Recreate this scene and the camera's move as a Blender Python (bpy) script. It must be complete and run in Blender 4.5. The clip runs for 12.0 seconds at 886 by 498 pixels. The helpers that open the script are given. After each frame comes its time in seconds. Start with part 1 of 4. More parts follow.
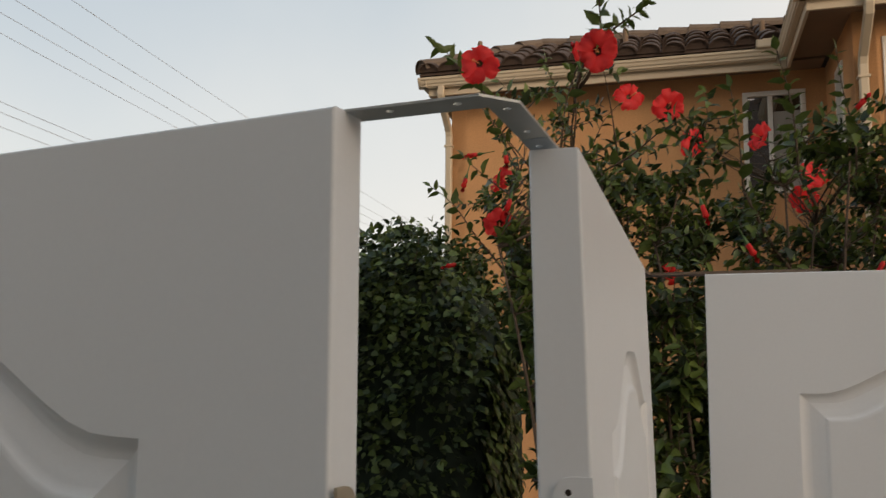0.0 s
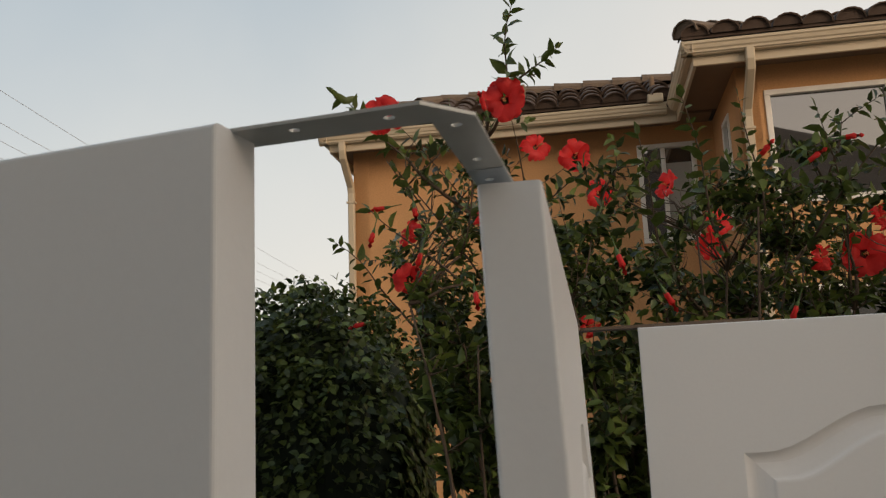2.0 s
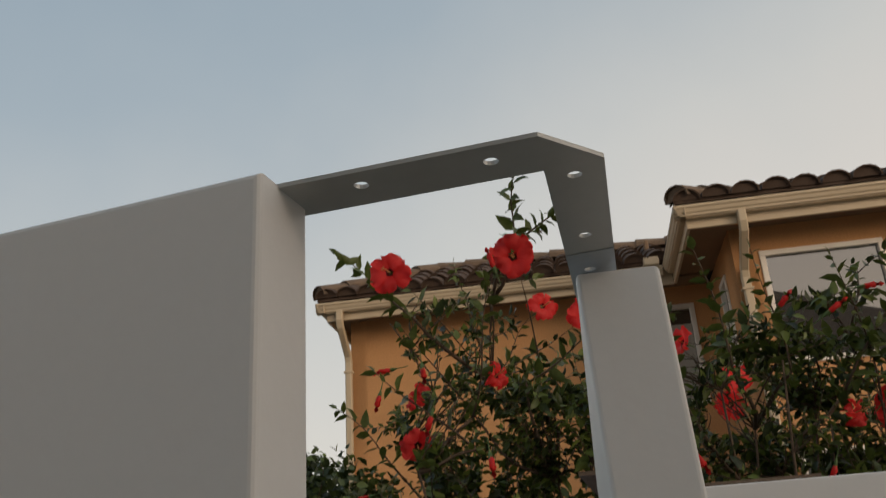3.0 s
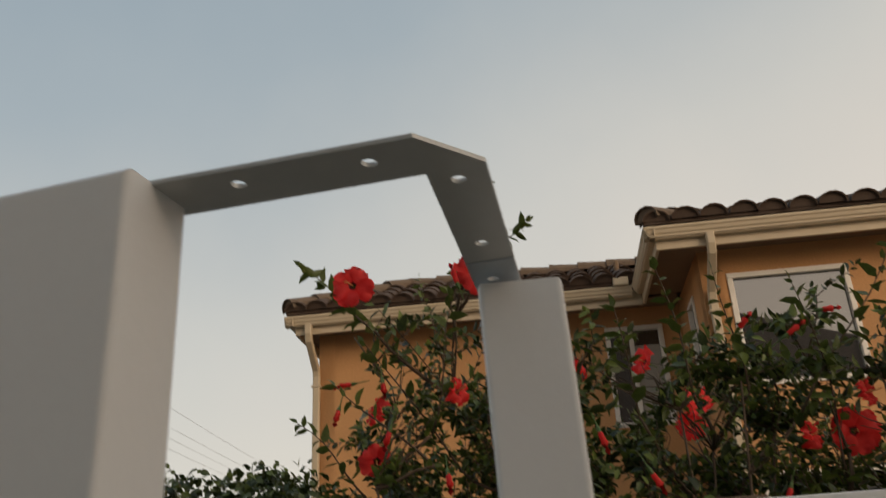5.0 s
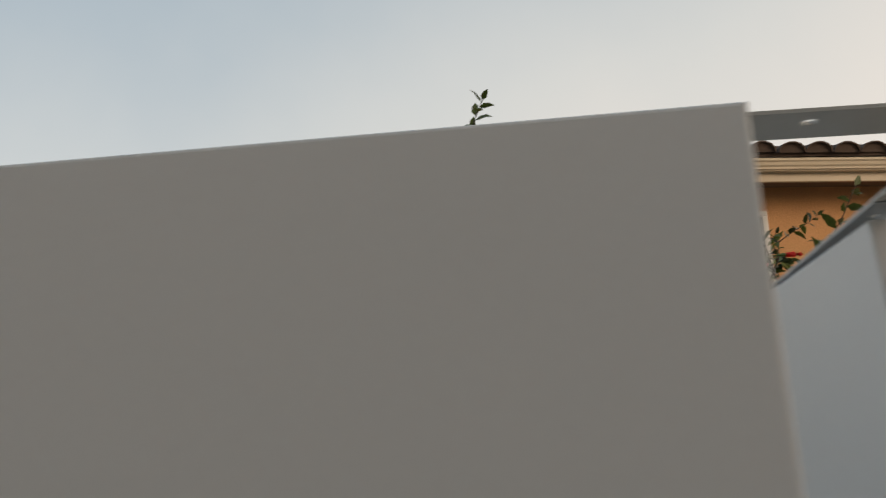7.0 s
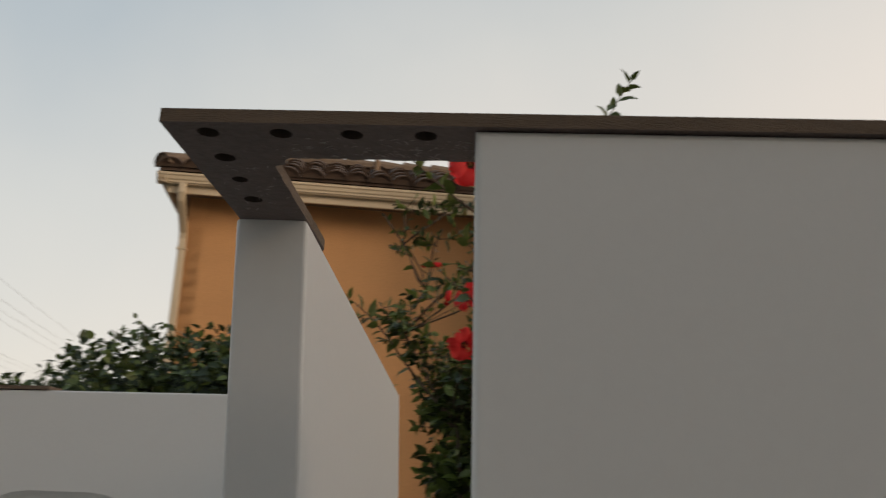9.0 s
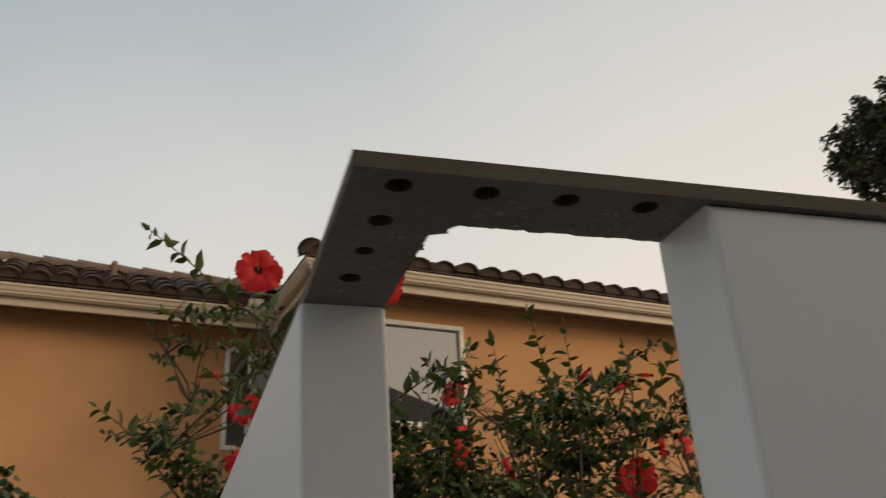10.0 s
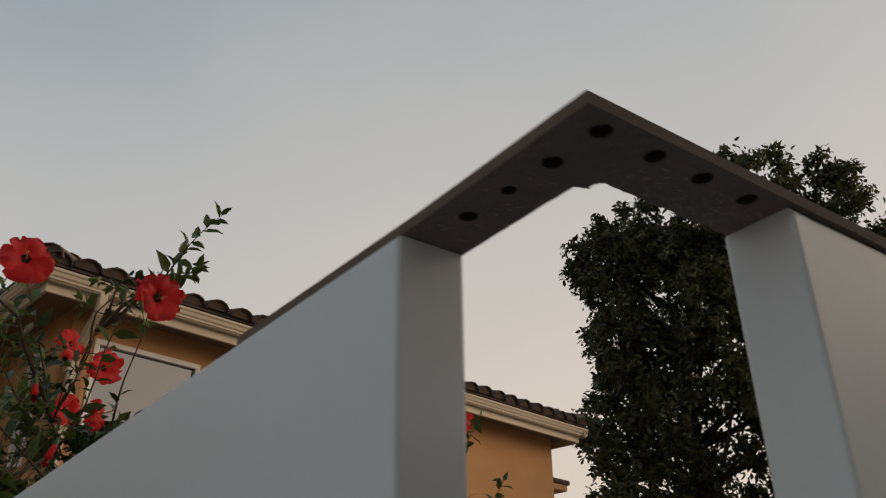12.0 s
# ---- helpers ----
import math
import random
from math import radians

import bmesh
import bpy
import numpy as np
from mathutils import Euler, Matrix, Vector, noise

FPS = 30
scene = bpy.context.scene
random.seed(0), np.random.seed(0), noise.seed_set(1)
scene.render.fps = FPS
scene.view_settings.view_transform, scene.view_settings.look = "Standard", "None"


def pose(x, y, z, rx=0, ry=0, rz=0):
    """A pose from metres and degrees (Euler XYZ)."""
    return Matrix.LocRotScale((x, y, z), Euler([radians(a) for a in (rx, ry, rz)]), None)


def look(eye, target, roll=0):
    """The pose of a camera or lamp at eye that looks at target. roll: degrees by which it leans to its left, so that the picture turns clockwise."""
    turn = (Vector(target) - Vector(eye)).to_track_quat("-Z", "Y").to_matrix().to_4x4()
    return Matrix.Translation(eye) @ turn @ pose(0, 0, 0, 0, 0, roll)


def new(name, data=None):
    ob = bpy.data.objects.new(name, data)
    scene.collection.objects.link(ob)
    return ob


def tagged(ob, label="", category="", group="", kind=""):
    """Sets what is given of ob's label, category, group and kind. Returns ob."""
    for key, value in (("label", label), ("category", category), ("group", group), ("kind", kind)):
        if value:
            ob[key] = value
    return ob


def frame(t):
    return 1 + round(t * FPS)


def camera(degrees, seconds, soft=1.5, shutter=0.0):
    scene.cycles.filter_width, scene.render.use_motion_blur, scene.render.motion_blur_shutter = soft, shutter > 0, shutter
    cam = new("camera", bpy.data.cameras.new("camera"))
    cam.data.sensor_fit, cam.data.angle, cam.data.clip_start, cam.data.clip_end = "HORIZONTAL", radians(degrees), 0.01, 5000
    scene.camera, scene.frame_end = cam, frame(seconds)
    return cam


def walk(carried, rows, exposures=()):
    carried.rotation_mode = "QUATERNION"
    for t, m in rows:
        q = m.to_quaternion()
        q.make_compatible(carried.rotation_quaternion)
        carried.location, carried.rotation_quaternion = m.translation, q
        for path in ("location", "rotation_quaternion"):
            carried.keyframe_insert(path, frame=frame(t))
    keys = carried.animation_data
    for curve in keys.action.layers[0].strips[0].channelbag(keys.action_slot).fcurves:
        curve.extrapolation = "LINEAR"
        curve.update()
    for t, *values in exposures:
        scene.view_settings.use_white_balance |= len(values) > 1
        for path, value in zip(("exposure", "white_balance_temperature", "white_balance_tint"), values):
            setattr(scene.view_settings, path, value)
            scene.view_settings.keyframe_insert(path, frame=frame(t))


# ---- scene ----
cam = camera(55.9, 12.0, soft=1.25, shutter=0.3)
PATH = [
    (0, (0.2769, -0.416, 1.88), (-0.5898, 1.3686, 2.1333), 0.63),
    (0.5, (0.3019, -0.4072, 1.8856), (-0.4684, 1.4096, 2.211), 0.27),
    (1, (0.3063, -0.3884, 1.8883), (-0.4035, 1.4494, 2.2325), 0.24),
    (1.5, (0.299, -0.3897, 1.9157), (-0.3976, 1.4509, 2.2718), -0.69),
    (2, (0.2045, -0.2938, 1.9038), (-0.4401, 1.5603, 2.2865), -2.13),
    (2.5, (0.153, -0.238, 1.9259), (-0.4953, 1.5814, 2.4453), -3.32),
    (3, (0.13, -0.2094, 1.8996), (-0.4473, 1.544, 2.6693), -3.53),
    (3.2, (0.129, -0.199, 1.895), (-0.433, 1.537, 2.715), -3.8),
    (4.8, (0.148, -0.197, 1.898), (-0.357, 1.538, 2.755), -3.9),
    (5, (0.1572, -0.1917, 1.8971), (-0.3546, 1.5676, 2.699), -3.00),
    (5.5, (0.2055, -0.1708, 1.8926), (-0.1515, 1.6849, 2.5477), -2.97),
    (6, (0.1442, -0.2106, 1.9064), (-0.1532, 1.6592, 2.5508), -1.87),
    (6.5, (0.086, -0.2695, 1.8862), (-0.2146, 1.5989, 2.5333), -1.05),
    (6.7, (0.0348, -0.2885, 1.8837), (-0.27, 1.5822, 2.5223), -0.83),
    (8.3, (-0.5607, -0.2746, 1.9163), (-1.0732, 1.5938, 2.4126), 1.46),
    (8.5, (-0.6304, -0.2612, 1.9134), (-1.1191, 1.6097, 2.4241), 1.65),
    (8.7, (-0.6983, -0.266, 1.9042), (-1.0794, 1.6241, 2.4359), 1.72),
    (9, (-0.7902, -0.2721, 1.9075), (-0.8669, 1.6466, 2.4666), 1.98),
    (9.5, (-0.8733, -0.2399, 1.908), (-0.6036, 1.6364, 2.5458), 1.03),
    (10, (-0.9396, -0.202, 1.9156), (-0.4107, 1.5497, 2.7229), -2.92),
    (10.5, (-1.0263, -0.1992, 1.9071), (-0.2, 1.4404, 2.7002), -3.71),
    (11, (-1.0162, -0.1516, 1.8994), (-0.0087, 1.368, 2.7215), -3.51),
    (11.5, (-1.0003, -0.1443, 1.8799), (0.0386, 1.3064, 2.7834), -2.47),
    (12, (-1.0708, -0.1516, 1.8655), (-0.0288, 1.2887, 2.7818), -0.55),
]
EXPOSURES = [(t, e, k, 12) for t, e, k in ((0.0, 0.70, 6960), (0.5, 0.56, 6960), (1.0, 0.64, 7060), (1.5, 0.66, 7110), (2.0, 0.60, 7160), (2.5, 0.78, 7260), (3.0, 0.35, 7160), (5.0, 0.36, 7460), (5.5, 0.48, 7460),
                                           (6.0, 0.60, 7360), (6.6, 0.58, 7260), (8.5, 0.53, 7210), (9.0, 0.52, 7210), (9.5, 0.55, 7360), (10.0, 0.45, 7210), (10.5, 0.33, 7210), (11.0, 0.23, 7110), (11.5, 0.04, 7060), (12.0, 0.03, 6960))]
walk(cam, [(t, look(eye, target, roll)) for t, eye, target, roll in PATH], EXPOSURES)

# ---- sky and sun ----
SUN_DIR = Vector((0.80, -0.51, 0.25)).normalized()
world = bpy.data.worlds.new("evening_sky")
scene.world = world
world.use_nodes = True
wn, wl = world.node_tree.nodes, world.node_tree.links
wn.clear()
w_out, w_bg = wn.new("ShaderNodeOutputWorld"), wn.new("ShaderNodeBackground")
w_sky = wn.new("ShaderNodeTexSky")
w_sky.sky_type, w_sky.sun_disc = "NISHITA", False
w_sky.sun_elevation, w_sky.sun_rotation = radians(13.7), math.atan2(SUN_DIR.x, SUN_DIR.y)
w_sky.air_density, w_sky.dust_density, w_sky.ozone_density = 1.2, 3.0, 1.5
w_geo = wn.new("ShaderNodeTexCoord")
w_dot = wn.new("ShaderNodeVectorMath")
w_dot.operation = "DOT_PRODUCT"
w_dot.inputs[1].default_value = Vector((0.32, -0.11, -1.0)) * 0.9
wl.new(w_geo.outputs["Generated"], w_dot.inputs[0])
w_noise = wn.new("ShaderNodeTexNoise")
w_noise.inputs["Scale"].default_value, w_noise.inputs["Detail"].default_value = 1.8, 5.0
wl.new(w_geo.outputs["Generated"], w_noise.inputs["Vector"])
w_add = wn.new("ShaderNodeMath")
w_add.operation = "MULTIPLY_ADD"
w_add.inputs[1].default_value = 0.30
wl.new(w_noise.outputs["Fac"], w_add.inputs[0])
wl.new(w_dot.outputs["Value"], w_add.inputs[2])
w_ramp = wn.new("ShaderNodeValToRGB")
w_ramp.color_ramp.interpolation = "LINEAR"
ramp = w_ramp.color_ramp.elements
ramp[0].position, ramp[0].color = 0.0, (0.17, 0.262, 0.36, 1)
ramp[1].position, ramp[1].color = 1.0, (0.76, 0.66, 0.57, 1)
for place, tone in ((0.25, (0.285, 0.36, 0.43)), (0.47, (0.47, 0.50, 0.515)), (0.80, (0.68, 0.63, 0.59))):
    ramp.new(place).color = (*tone, 1)
w_lift = wn.new("ShaderNodeMath")
w_lift.inputs[1].default_value = 0.79
wl.new(w_add.outputs[0], w_lift.inputs[0])
wl.new(w_lift.outputs[0], w_ramp.inputs["Fac"])
w_mix = wn.new("ShaderNodeMix")
w_mix.data_type, w_mix.blend_type = "RGBA", "MIX"
w_mix.inputs["Factor"].default_value = 0.88
w_scale = wn.new("ShaderNodeVectorMath")
w_scale.operation = "SCALE"
w_scale.inputs["Scale"].default_value = 0.10
wl.new(w_sky.outputs["Color"], w_scale.inputs[0])
wl.new(w_scale.outputs["Vector"], w_mix.inputs["A"])
wl.new(w_ramp.outputs["Color"], w_mix.inputs["B"])
wl.new(w_mix.outputs["Result"], w_bg.inputs["Color"])
w_bg.inputs["Strength"].default_value = 1.0
wl.new(w_bg.outputs["Background"], w_out.inputs["Surface"])

sun_data = bpy.data.lights.new("sun", "SUN")
sun_data.energy, sun_data.angle, sun_data.color = 1.1, radians(34), (1.0, 0.81, 0.64)
sun = new("sun", sun_data)
sun.matrix_world = look(SUN_DIR * 40, (0, 0, 0))


# ---- materials ----
def material(name, color, rough=0.6, metal=0.0, var=0.15, scale=8.0, bump=0.1, bump_scale=60.0, spec=0.5, stretch=None, random_tint=0.0, tint=None, trans=0.0, skew=1.0):
    """A surface with stains at one size, grain at another, and fine relief."""
    m = bpy.data.materials.new(name)
    m.use_nodes = True
    n, l = m.node_tree.nodes, m.node_tree.links
    b = n["Principled BSDF"]
    b.inputs["Roughness"].default_value, b.inputs["Metallic"].default_value = rough, metal
    b.inputs["Specular IOR Level"].default_value = spec
    co = n.new("ShaderNodeTexCoord")
    source = co.outputs["Object"]
    if stretch:
        mp = n.new("ShaderNodeMapping")
        mp.inputs["Scale"].default_value = stretch
        l.new(source, mp.inputs["Vector"])
        source = mp.outputs["Vector"]
    big, small = n.new("ShaderNodeTexNoise"), n.new("ShaderNodeTexNoise")
    big.inputs["Scale"].default_value, big.inputs["Detail"].default_value = scale, 4
    small.inputs["Scale"].default_value, small.inputs["Detail"].default_value = bump_scale, 5
    l.new(source, big.inputs["Vector"])
    l.new(source, small.inputs["Vector"])
    mixer = n.new("ShaderNodeMix")
    mixer.data_type = "RGBA"
    dark = tuple(c * (1 - var) for c in color)
    light = tint or tuple(min(1, c * (1 + var)) for c in color)
    mixer.inputs["A"].default_value, mixer.inputs["B"].default_value = (*dark, 1), (*light, 1)
    avg = n.new("ShaderNodeMath")
    avg.operation = "MULTIPLY_ADD"
    avg.inputs[1].default_value = 0.45
    l.new(small.outputs["Fac"], avg.inputs[0])
    half = n.new("ShaderNodeMath")
    half.operation = "MULTIPLY"
    half.inputs[1].default_value = 0.55
    l.new(big.outputs["Fac"], half.inputs[0])
    l.new(half.outputs[0], avg.inputs[2])
    last = avg.outputs[0]
    if random_tint:
        info = n.new("ShaderNodeNewGeometry")
        more = n.new("ShaderNodeMath")
        more.operation = "MULTIPLY_ADD"
        more.inputs[1].default_value = random_tint
        curve = n.new("ShaderNodeMath")
        curve.operation = "POWER"
        curve.inputs[1].default_value = skew
        l.new(info.outputs["Random Per Island"], curve.inputs[0])
        l.new(curve.outputs[0], more.inputs[0])
        off = n.new("ShaderNodeMath")
        off.operation = "SUBTRACT"
        off.inputs[1].default_value = random_tint / (1 + skew)
        l.new(last, off.inputs[0])
        l.new(off.outputs[0], more.inputs[2])
        last = more.outputs[0]
    l.new(last, mixer.inputs["Factor"])
    l.new(mixer.outputs["Result"], b.inputs["Base Color"])
    if bump:
        bp = n.new("ShaderNodeBump")
        bp.inputs["Strength"].default_value, bp.inputs["Distance"].default_value = bump, 0.004
        l.new(small.outputs["Fac"], bp.inputs["Height"])
        l.new(bp.outputs["Normal"], b.inputs["Normal"])
    if trans:
        tr, sh = n.new("ShaderNodeBsdfTranslucent"), n.new("ShaderNodeMixShader")
        l.new(mixer.outputs["Result"], tr.inputs["Color"])
        sh.inputs["Fac"].default_value = trans
        l.new(b.outputs["BSDF"], sh.inputs[1])
        l.new(tr.outputs["BSDF"], sh.inputs[2])
        l.new(sh.outputs["Shader"], n["Material Output"].inputs["Surface"])
    return m


def glass(name, color, rough):
    m = bpy.data.materials.new(name)
    m.use_nodes = True
    b = m.node_tree.nodes["Principled BSDF"]
    b.inputs["Base Color"].default_value, b.inputs["Roughness"].default_value = (*color, 1), rough
    b.inputs["Specular IOR Level"].default_value, b.inputs["IOR"].default_value = 0.5, 2.9
    return m


M_DOOR = material("white_door_paint", (0.79, 0.785, 0.775), 0.42, spec=0.42, var=0.04, scale=3, bump=0.03, bump_scale=180)
M_MDF = material("brown_hardboard", (0.19, 0.143, 0.132), 0.75, var=0.45, scale=25, bump=0.5, bump_scale=220)
M_MDF_EDGE = material("hardboard_cut_edge", (0.18, 0.123, 0.083), 0.8, var=0.5, scale=40, bump=0.5, bump_scale=400, stretch=(1, 1, 6))
M_HOLE = material("hole_dark_wood", (0.07, 0.05, 0.04), 0.9, var=0.3, bump=0.3)
M_FLAKE = material("pale_wood_flakes", (0.45, 0.40, 0.35), 0.8, var=0.2, bump=0)
M_STEEL = material("galvanised_steel", (0.52, 0.52, 0.50), 0.42, metal=0.5, var=0.10, scale=30, bump=0.06, bump_scale=150)
M_BLUISH = material("bluish_metal", (0.46, 0.50, 0.53), 0.38, metal=0.6, var=0.15, scale=60, bump=0.06, bump_scale=150)
M_BRASS = material("satin_brass", (0.52, 0.42, 0.30), 0.4, metal=0.7, var=0.15, scale=40, bump=0.05)
M_STUCCO = material("orange_stucco", (0.51, 0.268, 0.118), 0.9, var=0.5, scale=1.1, bump=0.9, bump_scale=55)
M_TRIM = material("cream_painted_metal", (0.50, 0.41, 0.29), 0.5, var=0.08, scale=2, bump=0.05)
M_SOFFIT = material("brown_soffit_boards", (0.20, 0.13, 0.08), 0.85, var=0.2, scale=4, bump=0.2)
M_TILE = material("brown_clay_tile", (0.066, 0.040, 0.029), 0.85, var=0.6, scale=5, bump=0.7, bump_scale=40, tint=(0.11, 0.068, 0.046))
M_HIP = material("tan_clay_ridge", (0.135, 0.095, 0.066), 0.85, var=0.6, scale=6, bump=0.7, bump_scale=40)
M_WINFRAME = material("white_window_vinyl", (0.72, 0.68, 0.62), 0.45, var=0.05, bump=0.02)
M_GLASS = glass("window_glass", (0.035, 0.033, 0.03), 0.015)
M_PALE = material("pale_sheet", (0.32, 0.30, 0.265), 0.8, var=0.1, bump=0.1)
M_LEAF = material("hibiscus_leaf", (0.026, 0.051, 0.015), 0.38, spec=0.42, var=0.5, scale=6, bump=0.15, bump_scale=90, random_tint=1.2, tint=(0.155, 0.205, 0.042), trans=0.21, skew=1.8)
M_HEDGE = material("ficus_leaf", (0.011, 0.033, 0.012), 0.40, spec=0.32, var=0.6, scale=4, bump=0.1, bump_scale=80, random_tint=1.2, tint=(0.125, 0.170, 0.045), trans=0.18, skew=3.2)
# near-black: the shade deep in the hedge is put into this colour
M_CORE = material("hedge_inner_shade", (0.010, 0.018, 0.008), 0.95, var=0.5, scale=8, bump=0.6, bump_scale=30)
M_TREE = material("tree_leaf", (0.024, 0.035, 0.013), 0.6, var=0.4, scale=1.5, bump=0, random_tint=0.9, tint=(0.12, 0.115, 0.042), trans=0.28, skew=1.6)
M_BARK = material("grey_brown_bark", (0.10, 0.068, 0.045), 0.9, var=0.35, scale=20, bump=0.8, bump_scale=120)
M_TRUNK = material("dark_tree_bark", (0.05, 0.036, 0.026), 0.95, var=0.4, scale=3, bump=0.8, bump_scale=30)
M_PETAL = material("red_petal", (0.96, 0.028, 0.028), 0.55, var=0.10, scale=30, bump=0.25, bump_scale=160, random_tint=0.4, tint=(1.0, 0.075, 0.070), trans=0.50)
M_EYE = material("dark_red_petal_base", (0.16, 0.004, 0.012), 0.6, var=0.2, bump=0.1)
M_STAMEN = material("pink_stamen", (0.70, 0.16, 0.10), 0.6, var=0.2, bump=0.1, tint=(0.85, 0.5, 0.15))
M_GREEN = material("green_calyx", (0.07, 0.13, 0.03), 0.6, var=0.3, bump=0.1)
M_GROUND = material("dry_yard_soil_and_grass", (0.25, 0.225, 0.19), 0.95, var=0.4, scale=1.2, bump=0.7, bump_scale=25)
M_WIRE = material("black_cable", (0.36, 0.36, 0.37), 0.7, var=0.1, bump=0)
M_NWALL = material("beige_stucco", (0.44, 0.41, 0.37), 0.9, var=0.1, scale=1.5, bump=0.5)


# ---- mesh helpers ----
def mesh_of(name, bm, *mats, smooth=False):
    bmesh.ops.recalc_face_normals(bm, faces=bm.faces)
    me = bpy.data.meshes.new(name)
    bm.to_mesh(me)
    bm.free()
    for m in mats:
        me.materials.append(m)
    if smooth:
        me.polygons.foreach_set("use_smooth", [True] * len(me.polygons))
    return me


def part(name, bm, mat, parent=None, label="", smooth=False, m=None):
    mats = mat if isinstance(mat, tuple) else (mat,)
    ob = new(name, mesh_of(name, bm, *mats, smooth=smooth))
    ob.parent = parent
    if m is not None:
        ob.matrix_basis = m
    if label:
        ob["label"] = label
    return ob


def piece(name, me, parent, m):
    ob = new(name, me)
    ob.parent = parent
    ob.matrix_basis = m
    return ob


def thing(name, m, label, category, group="", kind=""):
    ob = new(name)
    ob.empty_display_size = 0.1
    ob.matrix_basis = m
    return tagged(ob, label, category, group, kind)


def box(bm, x0, x1, y0, y1, z0, z1, bevel=0.0):
    r = bmesh.ops.create_cube(bm, size=1, matrix=Matrix.Translation(((x0 + x1) / 2, (y0 + y1) / 2, (z0 + z1) / 2)) @ Matrix.Diagonal((x1 - x0, y1 - y0, z1 - z0, 1)))
    if bevel:
        edges = {e for v in r["verts"] for e in v.link_edges}
        bmesh.ops.bevel(bm, geom=list(edges), offset=bevel, segments=2, affect="EDGES", profile=0.5)
    return bm


def tube(bm, pts, radii, sides=6):
    """A tapered tube through the points."""
    rings = []
    for i, p in enumerate(pts):
        p = Vector(p)
        d = (Vector(pts[min(i + 1, len(pts) - 1)]) - Vector(pts[max(i - 1, 0)])).normalized()
        q = d.to_track_quat("Z", "Y")
        rings.append([bm.verts.new(p + q @ Vector((math.cos(a) * radii[i], math.sin(a) * radii[i], 0))) for a in (2 * math.pi * k / sides for k in range(sides))])
    for a, b in zip(rings, rings[1:]):
        for k in range(sides):
            bm.faces.new((a[k], a[(k + 1) % sides], b[(k + 1) % sides], b[k]))
    bm.faces.new(rings[0][::-1])
    bm.faces.new(rings[-1])
    return bm


def circle(x, y, r, n=14):
    return [(x + r * math.cos(2 * math.pi * k / n), y + r * math.sin(2 * math.pi * k / n)) for k in range(n)]


def filled(bm, loops):
    """Fills the area inside the first loop and outside the others; loops are lists of verts."""
    edges = []
    for loop in loops:
        edges += [bm.edges.get((a, b)) or bm.edges.new((a, b)) for a, b in zip(loop, loop[1:] + loop[:1])]
    return bmesh.ops.triangle_fill(bm, use_beauty=True, edges=edges)


def plate(outline, holes, z0, z1, blind=0.0):
    """A flat plate with round holes: right through, or blind holes that open downward. Faces: 0 sheet, 1 edge, 2 hole."""
    bm = bmesh.new()
    low = [bm.verts.new((x, y, z0)) for x, y in outline]
    high = [bm.verts.new((x, y, z1)) for x, y in outline]
    low_holes = [[bm.verts.new((x, y, z0)) for x, y in h] for h in holes]
    up = z0 + blind if blind else z1
    high_holes = [[bm.verts.new((x, y, up)) for x, y in h] for h in holes]
    filled(bm, [low] + low_holes)
    filled(bm, [high] + ([] if blind else high_holes))
    for f in bm.faces:
        f.material_index = 0
    for a, b, mat in [(low, high, 1)] + [(p, q, 2) for p, q in zip(low_holes, high_holes)]:
        for k in range(len(a)):
            f = bm.faces.new((a[k], a[(k + 1) % len(a)], b[(k + 1) % len(a)], b[k]))
            f.material_index = mat
    if blind:
        for h in high_holes:
            bm.faces.new(h).material_index = 2
    return bm


# ---- ground ----
bm = bmesh.new()
bmesh.ops.create_grid(bm, x_segments=40, y_segments=40, size=400)
for v in bm.verts:
    v.co.z = -0.02 if v.co.length > 30 else 0.0
tagged(part("ground", bm, M_GROUND), "dry yard ground of soil and thin grass", "ground", kind="structure")


# ---- white panel doors set up as a fence ----
def panel_outline(w, inset):
    """The arched top panel of a door that is w wide, pulled in by inset."""
    x0, x1 = 0.148 + inset, w - 0.148 - inset
    zc, rise, low = 1.823 - inset, 0.068, 0.95 + inset
    pts = [(x0, low), (x1, low)]
    n = 22
    for k in range(n + 1):
        u = k / n
        c = abs(2 * u - 1)
        e = min(1, max(0, (0.88 - c) / 0.69))
        pts.append((x1 + (x0 - x1) * u, zc + rise * e * e * (3 - 2 * e)))
    return pts


def lower_outline(w, inset):
    return [(0.148 + inset, 0.22 + inset), (w - 0.148 - inset, 0.22 + inset), (w - 0.148 - inset, 0.80 - inset), (0.148 + inset, 0.80 - inset)]


GROOVE = ((0, 0), (0.0012, 0.0012), (0.0035, 0.0046), (0.0075, 0.0074), (0.012, 0.0084), (0.016, 0.0086))
FIELD = ((0.016, 0.0086), (0.021, 0.0078), (0.028, 0.0060), (0.035, 0.0042), (0.0395, 0.0034), (0.0412, 0.0016), (0.0432, 0.0007), (0.046, 0.0004))


def moulding(bm, rings):
    for a, b in zip(rings, rings[1:]):
        for k in range(len(a)):
            bm.faces.new((a[k], a[(k + 1) % len(a)], b[(k + 1) % len(a)], b[k])).smooth = True
        for k in (0, 1, 2, len(a) - 1):
            bm.edges.get((a[k], b[k])).smooth = False


